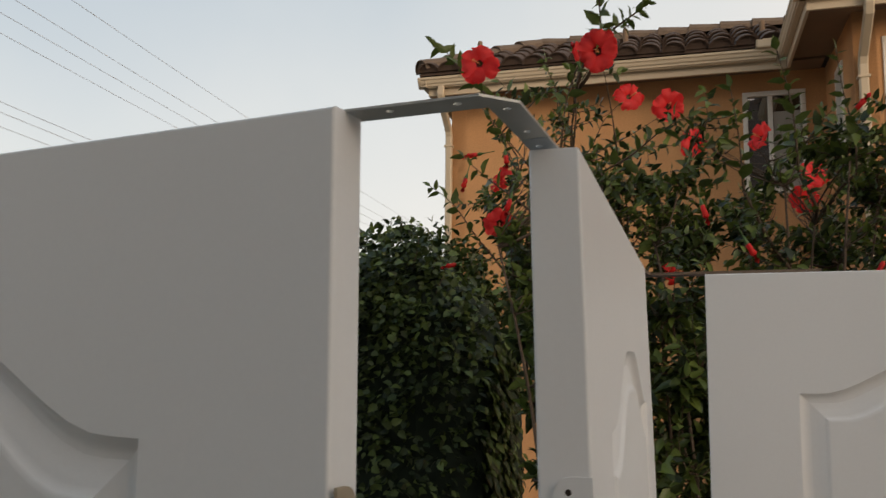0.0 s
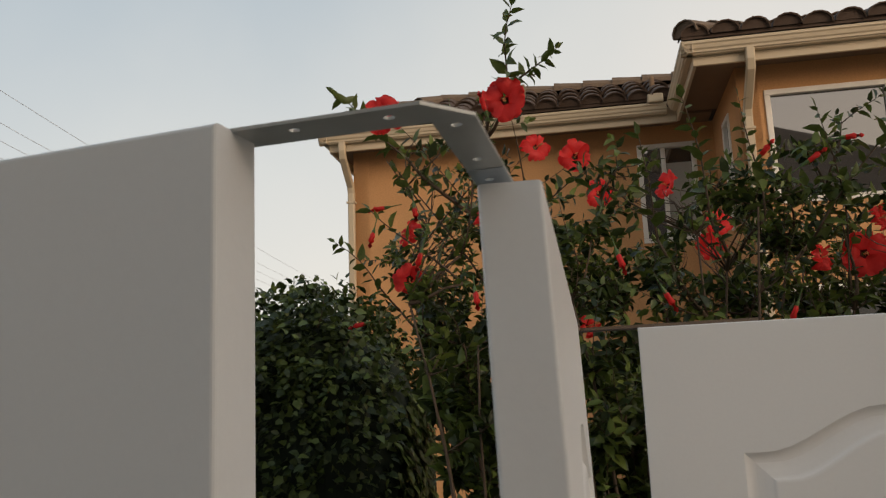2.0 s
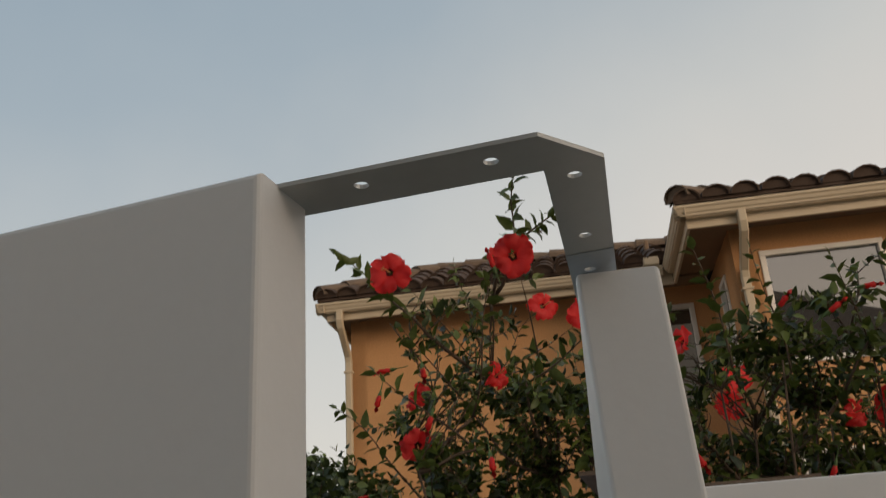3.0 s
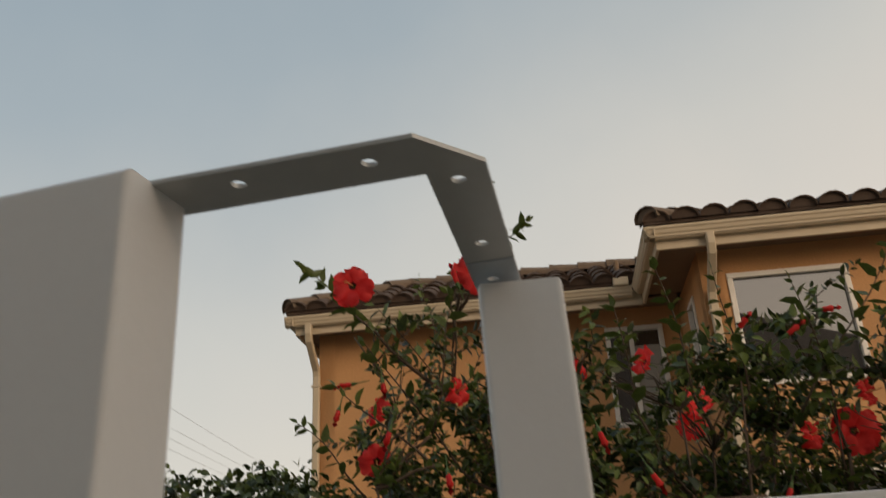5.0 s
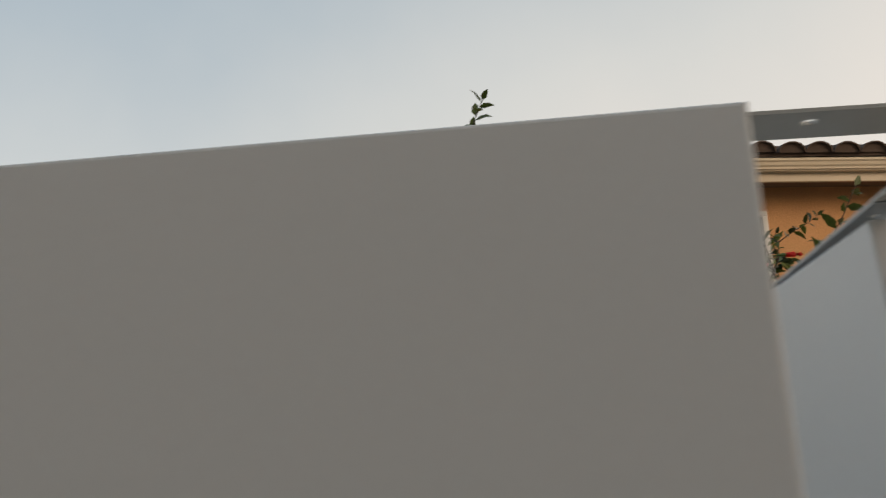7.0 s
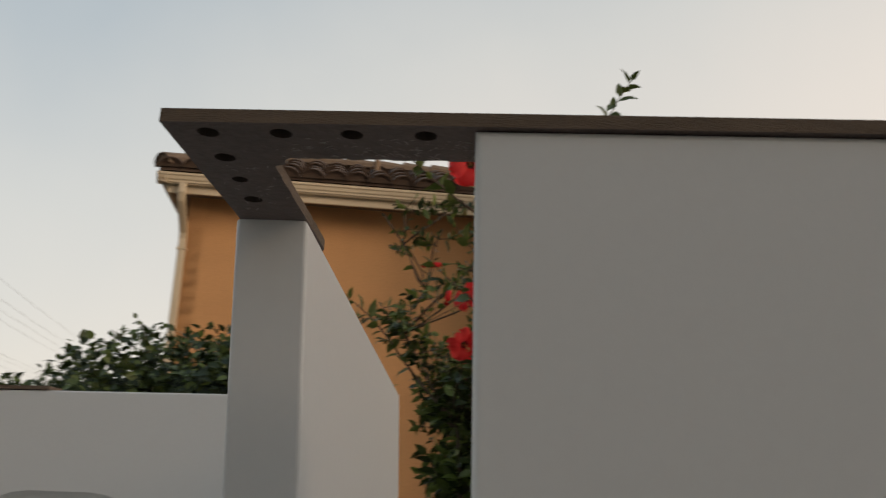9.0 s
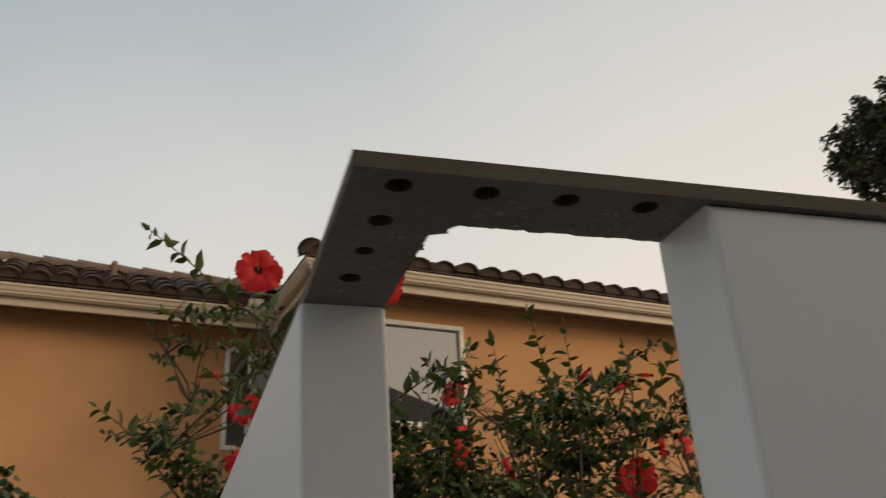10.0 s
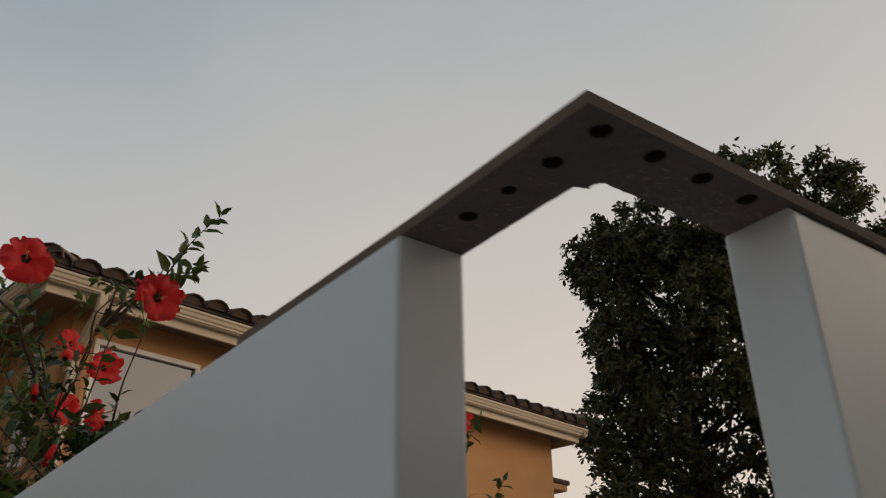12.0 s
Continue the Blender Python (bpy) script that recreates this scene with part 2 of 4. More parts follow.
def door_slab(w, t, h=2.03):
    """The slab with its grooves, and the raised fields that fill them."""
    bm = bmesh.new()
    fields = []
    c = 0.0022
    faces_y = ((0.0, 1.0), (t, -1.0))
    rims = []
    for y0, sign in faces_y:
        outer = [bm.verts.new((x, y0, z)) for x, z in ((c, c), (w - c, c), (w - c, h - c), (c, h - c))]
        rims.append(outer)
        first = []
        for shape in (panel_outline, lower_outline):
            rings = []
            for inset, depth in GROOVE:
                rings.append([bm.verts.new((x, y0 + sign * depth, z)) for x, z in shape(w, inset)])
            moulding(bm, rings)
            field = bmesh.new()
            inner = [[field.verts.new((x, y0 + sign * depth, z)) for x, z in shape(w, inset)] for inset, depth in FIELD]
            moulding(field, inner)
            field.faces.new(inner[-1])
            fields.append(field)
            first.append(rings[0])
        filled(bm, [outer] + first)
    loops = [rims[0]]
    for k in range(1, 4):
        u = math.pi / 2 * k / 3
        i, y = c * (1 - math.sin(u)), c * (1 - math.cos(u))
        loops.append([bm.verts.new((x, y, z)) for x, z in ((i, i), (w - i, i), (w - i, h - i), (i, h - i))])
    for k in range(3, 0, -1):
        u = math.pi / 2 * k / 3
        i, y = c * (1 - math.sin(u)), t - c * (1 - math.cos(u))
        loops.append([bm.verts.new((x, y, z)) for x, z in ((i, i), (w - i, i), (w - i, h - i), (i, h - i))])
    loops.append(rims[1])
    for a, b in zip(loops, loops[1:]):
        for k in range(4):
            bm.faces.new((a[k], a[(k + 1) % 4], b[(k + 1) % 4], b[k]))
    return bm, fields


def stand(corner, along, lean=(0, 0)):
    """A door's frame of axes: corner is its top corner at the near face, along its width's heading in radians."""
    foot = Vector(corner) + 2.03 * Vector((lean[0], lean[1], -1))
    turn = Matrix.Rotation(along, 4, "Z")
    racked = turn.inverted().to_3x3() @ Vector((-lean[0], -lean[1], 0))
    return Matrix.Translation(foot) @ turn, racked


def door(stood, w, t, label):
    ob = thing("panel_door", stood[0], label, "door", "white doors standing as a fence")
    bm, fields = door_slab(w, t)
    for shape in (bm, *fields):
        for v in shape.verts:
            v.co += stood[1] * v.co.z
    part("slab", bm, M_DOOR, ob)
    for field in fields:
        part("panel", field, M_DOOR, ob)
    return ob


def screw_hole(parent, x, z, y=-0.0006):
    bm = plate(circle(0, 0, 0.0022, 10), [circle(0, 0, 0.0012, 8)], 0, 0.0012, blind=0.0009)
    part("screw_hole", bm, (M_HOLE, M_HOLE, M_HOLE), parent, "small dark screw hole", m=Matrix.Translation((x, y, z)) @ Matrix.Rotation(-math.pi / 2, 4, "X"))


B_TURN, C_TURN, D_TURN, E_TURN = 0.161, 0.022, 0.075, -0.085
B_L, C_L = Vector((0.077, 0.133, 2.026)), Vector((-0.906, 0.108, 2.031))
door_a = door(stand((-0.791, 0, 2.031), 0.0, (0.012, 0)), 0.791, 0.0325, "smooth white panel door standing on end, front of the screen")
door_b = door(stand(B_L + 0.036 * Vector((math.cos(B_TURN), math.sin(B_TURN), 0)), B_TURN + math.pi / 2, (0.04, -0.039)), 0.823, 0.036, "white moulded panel door set edge-on with a hinge mortise")
door_c = door(stand(C_L + 0.035 * Vector((math.cos(C_TURN), math.sin(C_TURN), 0)), C_TURN + math.pi / 2, (0.036, 0.047)), 0.75, 0.035, "white panel door set edge-on, its top under a hardboard bracket")
door_d = door(stand((0.048, 1.132, 2.03), D_TURN), 0.81, 0.035, "white arch-top panel door standing in the back row")
screw_hole(door_d, 0.408, 1.797, 0.0010)
screw_hole(door_d, 0.410, 1.752, 0.0010)
door_e = door(stand((-0.958 - 0.81 * math.cos(E_TURN), 0.888 - 0.81 * math.sin(E_TURN), 2.03), E_TURN), 0.81, 0.035, "white arch-top panel door behind the hardboard bracket")


# ---- brackets on the door tops ----
a1 = Vector((0.999, 0.045))
k1, k2, kin = Vector((0.089, 0.016)), Vector((0.106, 0.039)), Vector((0.0855, 0.0395))
a2 = Vector((-0.115, 0.993)).normalized()
outline = [k1 - a1 * 0.197, k1, k2, k2 + a2 * 0.27, kin + a2 * 0.265, kin, kin - a1 * 0.195]
holes = [circle(x, y, 0.0026) for x, y in ((0.026, 0.0225), (0.071, 0.0255), (0.0945, 0.047), (0.088, 0.101), (0.083, 0.139), (-0.03, 0.021), (-0.07, 0.019))]
bracket = thing("steel_corner_bracket", pose(0, 0, 2.0302), "flat grey steel corner bracket with screw holes on door tops", "bracket")
part("strap", plate([tuple(p) for p in outline], holes, 0, 0.0016), (M_STEEL, M_STEEL, M_STEEL), bracket)
# thin bluish plate just below the strap's far end
ends = [kin + a2 * 0.080, k2 + a2 * 0.0805, k2 + a2 * 0.26, kin + a2 * 0.255]
part("bluish_end", plate([tuple(p) for p in ends], [circle(0.083, 0.139, 0.0026)], -0.0005, -0.0001), (M_BLUISH, M_BLUISH, M_BLUISH), bracket, "bluish end of the strap")
bm = bmesh.new()
bmesh.ops.create_uvsphere(bm, u_segments=12, v_segments=6, radius=0.004, matrix=Matrix.Translation((-0.098, 0.012, 0.0016)) @ Matrix.Diagonal((1, 1, 0.5, 1)))
part("screw", bm, M_STEEL, bracket, "domed steel screw head", smooth=True)


def ragged(p, q, n, amp, rng):
    """Points from p to q, with the broken edge of snapped board."""
    p, q = Vector(p), Vector(q)
    side = Vector((-(q - p).y, (q - p).x)).normalized()
    return [tuple(p.lerp(q, k / n) + side * rng.uniform(-amp, amp)) for k in range(n)]


def hardboard(name, m, arm_x, arm_y, width, rows, label, chipped=False, thick=0.0052):
    """An L of hardboard: outer corner at the origin, arms along +x and +y."""
    rng = random.Random(4)
    w = width
    if chipped:
        inner = [(arm_x, w), (arm_x - 0.01, w)] + ragged((0.115, w), (w + 0.034, w + 0.0002), 20, 0.0006, rng)
        inner += [(w + 0.0325, w + 0.0009), (w + 0.030, w - 0.0007)] + ragged((w + 0.027, w), (w + 0.0125, w), 9, 0.0004, rng)
        inner += [(w + 0.0105, w + 0.0001), (w + 0.0085, w - 0.0004), (w + 0.0066, w + 0.0008), (w + 0.0052, w + 0.0031), (w + 0.0053, w + 0.0050), (w + 0.0060, w + 0.0062), (w + 0.0048, w + 0.0066), (w + 0.0022, w + 0.0076)]
        inner += ragged((w, w + 0.0086), (w, arm_y - 0.112), 24, 0.00025, rng)
        inner.append((w, arm_y - 0.112))
    else:
        inner = [(arm_x, w), (w, w), (w, arm_y)]
    outline = [(0, 0), (arm_x * 0.5, 0), (arm_x, 0)] + inner + [(-0.004 if chipped else 0, arm_y), (0, arm_y * 0.37)]
    ob = thing(name, m, label, "bracket", "hardboard brackets")
    part("board", plate(outline, [circle(x, y, r, 12) for x, y, r in rows], 0, thick, blind=thick * 0.8), (M_MDF, M_MDF_EDGE, M_HOLE), ob)
    return ob


holes = [(0.015, 0.009, 0.0042), (0.042, 0.009, 0.0042), (0.068, 0.009, 0.0042), (0.095, 0.009, 0.0042), (0.0145, 0.033, 0.0042), (0.0140, 0.057, 0.0034), (0.0135, 0.082, 0.0042)]
board = hardboard("hardboard_corner_bracket", pose(-0.904, -0.002, 2.0313), 0.294, 0.272, 0.0325, holes, "brown hardboard corner bracket with drilled holes and a chipped inner edge", chipped=True)
rng = random.Random(11)
bm = bmesh.new()
for k in range(150):
    x, y = (0.03 + 0.085 * rng.random() ** 0.7, rng.uniform(0.012, 0.031)) if k < 120 else (rng.uniform(0.006, 0.03), rng.uniform(0.04, 0.1))
    a, ln = rng.uniform(0, 3.14), rng.uniform(0.0004, 0.0020)
    dx, dy, t = math.cos(a) * ln, math.sin(a) * ln, 0.00012
    vs = [bm.verts.new(c) for c in ((x - dx, y - dy, -0.0004), (x + dy * 0.12, y - dx * 0.12, -0.0002), (x + dx, y + dy, -0.0005), (x - dy * 0.12, y + dx * 0.12, -0.0002))]
    bm.faces.new(vs)
    top = bm.verts.new((x, y, 0.0001))
    for i in range(4):
        bm.faces.new((vs[i], vs[(i + 1) % 4], top))
tagged(part("wood_flakes", bm, M_FLAKE, board), "pale loose wood fibres", kind="stuff")
hardboard("hardboard_corner_bracket", Matrix.Translation((-0.088, 1.168, 2.031)) @ Matrix.Rotation(-math.pi / 2 + 0.08, 4, "Z"), 0.30, 0.325, 0.036, [], "brown hardboard strip joining the tops of two white doors")
hardboard("hardboard_corner_bracket", Matrix.Translation((-1.80, 0.958, 2.031)) @ Matrix.Rotation(E_TURN, 4, "Z"), 0.40, 0.25, 0.036, [], "brown hardboard strip on a white door's top edge")


# ---- hinge fittings on the door edges ----
def hinge_leaf(m, mat, label, w=0.026, h=0.089, t=0.0022, flip=False):
    ob = thing("hinge_leaf", m, label, "hinge", "door hinges")
    r = 0.012
    pts = [(0, 0), (0, h)]
    pts += [(w - r + r * math.sin(a), h - r + r * math.cos(a)) for a in (math.pi / 2 * k / 8 for k in range(9))]
    pts += [(w - r + r * math.cos(a), r - r * math.sin(a)) for a in (math.pi / 2 * k / 8 for k in range(9))]
    if flip:
        pts = [(w - x, y) for x, y in pts]
    part("leaf", plate(pts, [circle(w * (0.55 if flip else 0.62), h - 0.010, 0.0022, 10), circle(w * 0.35, h / 2, 0.0024, 10), circle(w * 0.62, 0.014, 0.0024, 10)], 0, t, blind=t * 0.7), (mat, mat, M_HOLE), ob)
    return ob


# mortise plate on the edge-on door: lies on the narrow near edge
ub = Vector((math.cos(B_TURN), math.sin(B_TURN), 0))
wb = Vector((-math.sin(B_TURN), math.cos(B_TURN), 0))
drop = Vector((0.04, -0.039, -1)).normalized()
base = B_L + ub * (0.0096 + 0.026) + drop * 0.313 - wb * 0.0014
hinge_leaf(Matrix.Translation(base) @ Matrix((-ub, -drop, wb)).transposed().to_4x4(), M_DOOR, "white painted hinge leaf with rounded corners")
base = Vector((0.0036 + 0.018 * 0.315, 0.021, 2.03 - 0.315))
hinge_leaf(Matrix.Translation(base) @ Matrix((Vector((0, -1, 0)), Vector((0, 0, 1)), Vector((-1, 0, 0)))).transposed().to_4x4(), M_BRASS, "satin brass hinge leaf with rounded corners", w=0.021, flip=True)


# ---- the two-storey house ----
TURN = 0.166
HU, HV = Vector((math.cos(TURN), math.sin(TURN), 0)), Vector((-math.sin(TURN), math.cos(TURN), 0))


def at_house(s, d, z=0.0):
    return HU * s + HV * d + Vector((0, 0, z))


house = thing("house", Matrix.Translation((0, 0, 0)) @ Matrix.Rotation(TURN, 4, "Z"), "two-storey orange stucco house with cream gutters and brown tile roof", "house")
EAVE = 5.30


def wall_with(name, s0, s1, z0, z1, thick, openings, m):
    """A wall along local x with rectangular openings through it; its near face is y = 0."""
    bm = bmesh.new()
    xs = sorted({s0, s1, *(v for o in openings for v in o[:2])})
    zs = sorted({z0, z1, *(v for o in openings for v in o[2:])})
    for xa, xb in zip(xs, xs[1:]):
        for za, zb in zip(zs, zs[1:]):
            if not any(o[0] <= xa and xb <= o[1] and o[2] <= za and zb <= o[3] for o in openings):
                box(bm, xa, xb, 0, thick, za, zb)
    bmesh.ops.remove_doubles(bm, verts=bm.verts, dist=1e-4)
    seen = {}
    for f in bm.faces:
        seen.setdefault(tuple(round(c, 3) for c in f.calc_center_median()), []).append(f)
    bmesh.ops.delete(bm, geom=[f for fs in seen.values() if len(fs) > 1 for f in fs], context="FACES_ONLY")
    return part(name, bm, M_STUCCO, house, m=m)


def window(parent, m, x0, x1, z0, z1, mullion=None, blind=False):
    """A white-framed window in a wall's opening, with its glass set back."""
    bm = bmesh.new()
    f = 0.055
    for b in ((x0, x1, z1 - f, z1), (x0, x1, z0, z0 + f), (x0, x0 + f, z0 + f, z1 - f), (x1 - f, x1, z0 + f, z1 - f)):
        box(bm, b[0], b[1], -0.018, 0.07, b[2], b[3], 0.006)
    frame_ob = part("window", bm, M_WINFRAME, parent, m=m)
    if mullion:
        part("mullion", box(bmesh.new(), mullion - 0.025, mullion + 0.025, -0.008, 0.06, z0 + f, z1 - f, 0.005), M_WINFRAME, frame_ob)
    stops = [x0 + f, *([mullion] if mullion else []), x1 - f]
    for a, b in zip(stops, stops[1:]):
        part("pane", box(bmesh.new(), a, b, 0.030, 0.036, z0 + f, z1 - f), M_GLASS, frame_ob)
    # a pale sheet just before the last pane, short of its top
    if blind:
        part("blind", box(bmesh.new(), stops[-2] + 0.03, stops[-1] - 0.005, 0.020, 0.027, z0 + f, z1 - 0.24), M_PALE, frame_ob, "pale sheet over the lower part of the pane")
    return frame_ob


front = Matrix.Translation((0, 7.95, 0))
left = Matrix.Translation((0, 9.55, 0))
side = Matrix.Translation((1.77, 9.55, 0)) @ Matrix.Rotation(-math.pi / 2, 4, "Z")
wall_with("wall", 1.77, 9.30, 0, 5.18, 0.2, [(2.02, 3.19, 3.75, 4.91), (1.98, 3.25, 0.9, 2.95)], front)
wall_with("wall", -2.64, 1.77, 0, 5.18, 0.2, [(0.87, 1.55, 3.75, 4.95)], left)
wall_with("wall", 0, 1.6, 0, 5.18, 0.2, [(0.65, 1.05, 3.7, 4.9)], side)
wall_with("wall", 0, 6.0, 0, 5.18, 0.2, [], Matrix.Translation((-2.64, 15.55, 0)) @ Matrix.Rotation(-math.pi / 2, 4, "Z"))
wall_with("wall", 0, 7.4, 0, 5.18, 0.2, [], Matrix.Translation((9.30, 8.15, 0)) @ Matrix.Rotation(math.pi / 2, 4, "Z"))
wall_with("wall", -2.64, 9.30, 0, 5.18, 0.2, [], Matrix.Translation((0, 15.55, 0)))
window(house, front, 2.02, 3.19, 3.75, 4.91)
window(house, front, 1.98, 3.25, 0.9, 2.95, 2.6)
window(house, left, 0.87, 1.55, 3.75, 4.95, 1.17, blind=True)
window(house, side, 0.65, 1.05, 3.7, 4.9)


def gutter_run(x0, x1, m, fascia, drop, name="gutter"):
    """A moulded gutter along local x, its lip on y = 0, over a fascia board."""
    prof = [(0.012, 0.0), (0.0, -0.012), (0.0, -0.030), (0.012, -0.042), (0.020, -0.075), (0.042, -0.100), (0.055, -0.125), (0.11, -0.125), (0.11, -0.02), (0.10, -0.02), (0.10, -0.11), (0.035, -0.11), (0.022, 0.0)]
    bm = bmesh.new()
    ends = [[bm.verts.new((x, y, EAVE + z)) for y, z in prof] for x in (x0, x1)]
    for k in range(len(prof)):
        bm.faces.new((ends[0][k], ends[0][(k + 1) % len(prof)], ends[1][(k + 1) % len(prof)], ends[1][k]))
    bm.faces.new(ends[0])
    bm.faces.new(ends[1])
    g = part(name, bm, M_TRIM, house, m=m)
    part("fascia", box(bmesh.new(), x0 + fascia[0], x1 + fascia[1], 0.112, 0.145, EAVE - 0.215 - drop, EAVE - 0.03, 0.004), M_TRIM, g)
    part("soffit", box(bmesh.new(), x0 + fascia[0] + 0.034, x1 + fascia[1] + (0.4 if fascia[1] > 0 else -0.034), 0.146, 0.56, EAVE - 0.125 + 2 * drop, EAVE - 0.10 + 2 * drop), M_SOFFIT, g)
    return g


gutter_run(-2.95, 1.21, Matrix.Translation((0, 9.06, 0)), (0.113, 0.11), 0.0)
gutter_run(1.21, 9.62, Matrix.Translation((0, 7.45, 0)), (0.113, -0.113), 0.001)
gutter_run(0, 1.61, Matrix.Translation((1.21, 9.06, 0)) @ Matrix.Rotation(-math.pi / 2, 4, "Z"), (-0.11, -0.146), 0.002)
gutter_run(0, 6.9, Matrix.Translation((-2.95, 15.96, 0)) @ Matrix.Rotation(-math.pi / 2, 4, "Z"), (0.03, -0.146), 0.003)
gutter_run(0, 8.5, Matrix.Translation((9.62, 7.45, 0)) @ Matrix.Rotation(math.pi / 2, 4, "Z"), (0.146, -0.03), 0.004)


def downspout(pts, name="downspout"):
    bm = bmesh.new()
    r = 0.036
    rings = []
    for i, p in enumerate(pts):
        p = Vector(p)
        d = (Vector(pts[min(i + 1, len(pts) - 1)]) - Vector(pts[max(0, i - 1)])).normalized()
        x = Vector((1, 0, 0))
        y = d.cross(x).normalized()
        rings.append([bm.verts.new(p + x * a * r * 1.15 + y * b * r) for a, b in ((-1, -0.7), (-0.7, -1), (0.7, -1), (1, -0.7), (1, 0.7), (0.7, 1), (-0.7, 1), (-1, 0.7))])
    for a, b in zip(rings, rings[1:]):
        for k in range(8):
            bm.faces.new((a[k], a[(k + 1) % 8], b[(k + 1) % 8], b[k]))
    bm.faces.new(rings[0])
    bm.faces.new(rings[-1])
    ob = part(name, bm, M_TRIM, house, "cream square downspout with an elbow")
    for z in (pts[-2][2] - 0.02, 2.6):
        part("strap", box(bmesh.new(), pts[-1][0] - 0.055, pts[-1][0] + 0.055, pts[-1][1] - 0.045, pts[-1][1] + 0.05, z - 0.025, z, 0.003), M_TRIM, ob)


def elbow(s, lip, wall):
    y0, y1 = lip + 0.06, wall - 0.045
    return [(s, y0, 5.185), (s, y0, 5.08), (s, y0 + 0.03, 5.00), (s, (y0 + y1) / 2, 4.86), (s, y1 - 0.03, 4.72), (s, y1, 4.64), (s, y1, 4.55), (s, y1, 0.05)]


downspout(elbow(-2.66, 9.06, 9.55))
downspout(elbow(1.84, 7.45, 7.95))


def roof_sheet(pts, name="roof"):
    bm = bmesh.new()
    lo = [bm.verts.new(p) for p in pts]
    hi = [bm.verts.new((p[0], p[1], p[2] + 0.04)) for p in pts]
    bm.faces.new(lo)
    bm.faces.new(hi)
    for k in range(len(pts)):
        bm.faces.new((lo[k], lo[(k + 1) % len(pts)], hi[(k + 1) % len(pts)], hi[k]))
    return part(name, bm, M_TILE, house)


ML, MR, KL = 0.50, 0.33, 1.32
z0 = EAVE + 0.02
roof_l = roof_sheet([(-2.93, 9.08, z0), (1.23, 9.08, z0), (5.0, 9.08 + KL, z0 + ML * KL), (-2.93 + KL, 9.08 + KL, z0 + ML * KL)])
roof_sheet([(-2.93, 9.08, z0), (-2.93 + KL, 9.08 + KL, z0 + ML * KL), (-2.93 + KL, 14.8, z0 + ML * KL), (-2.93, 15.95, z0)])
roof_sheet([(-2.93 + KL, 9.08 + KL, z0 + ML * KL), (5.0, 9.08 + KL, z0 + ML * KL), (5.0, 14.8, z0 + ML * KL), (-2.93 + KL, 14.8, z0 + ML * KL)])
roof_r = roof_sheet([(1.23, 7.47, z0), (9.60, 7.47, z0), (9.60 - 1.7, 7.47 + 1.7, z0 + MR * 1.7), (1.23 + 1.7, 7.47 + 1.7, z0 + MR * 1.7)])
roof_sheet([(1.23, 7.47, z0), (2.93, 9.17, z0 + MR * 1.7), (2.93, 12.0, z0 + MR * 1.7), (1.23, 12.0, z0)])
roof_sheet([(9.60, 7.47, z0), (9.60, 15.5, z0), (7.9, 14.0, z0 + MR * 1.7), (7.9, 9.17, z0 + MR * 1.7)])
roof_sheet([(2.93, 9.17, z0 + MR * 1.7), (7.9, 9.17, z0 + MR * 1.7), (7.9, 14.0, z0 + MR * 1.7), (2.93, 14.0, z0 + MR * 1.7)])


def tile_mesh(r, ln, sweep, clay):
    """A barrel tile, tapered, its length along +y."""
    bm = bmesh.new()
    n = 7
    rows = []
    for y, k in ((0, 1.0), (ln, 0.86)):
        for rr in (r * k, r * k - 0.016):
            rows.append([bm.verts.new((rr * math.cos(a), y, rr * math.sin(a) * 0.82)) for a in (math.pi * (0.5 - sweep / 2) + math.pi * sweep * i / n for i in range(n + 1))])
    o0, i0, o1, i1 = rows
    bm.faces.new([bm.verts.new(v.co + Vector((0, 0.025, 0))) for v in i0])
    for a, b in ((o0, o1), (i1, i0), (i0, o0), (o1, i1)):
        for k in range(n):
            bm.faces.new((a[k], a[k + 1], b[k + 1], b[k]))
    return mesh_of("roof_tile", bm, clay, smooth=False)


TILE = tile_mesh(0.139, 0.44, 1.0, M_TILE)
HIP = tile_mesh(0.145, 0.42, 1.15, M_HIP)
rng = random.Random(3)


def tile_slope(parent, s0, s1, d0, pitch, courses, clip=None, step=0.28):
    up = math.atan(pitch)
    n = int((s1 - s0) / step)
    for c in range(courses):
        for k in range(n + 1):
            s = s0 + 0.12 + k * (s1 - s0 - 0.24) / n
            run = c * 0.36 * math.cos(up)
            d = d0 + run - 0.045
            if clip and not clip(s, run):
                continue
            m = Matrix.Translation((s + rng.uniform(-0.01, 0.01), d + rng.uniform(-0.012, 0.012), z0 + run * pitch + 0.020 + rng.uniform(-0.006, 0.008))) @ Matrix.Rotation(up - 0.03, 4, "X") @ Matrix.Rotation(rng.uniform(-0.03, 0.03), 4, "Z")
            piece("roof_tile", TILE, parent, m)


def hip_line(parent, p, q):
    p, q = Vector(p), Vector(q)
    n = max(1, int((q - p).length / 0.36))
    way = (q - p).normalized()
    x = way.cross(Vector((0, 0, 1))).normalized()
    zz = x.cross(way)
    r = Matrix((x, way, zz)).transposed().to_4x4()
    for k in range(n):
        piece("hip_tile", HIP, parent, Matrix.Translation(p + (q - p) * (k / n) + zz * 0.075) @ r @ Matrix.Rotation(-0.04 + rng.uniform(-0.02, 0.02), 4, "X"))


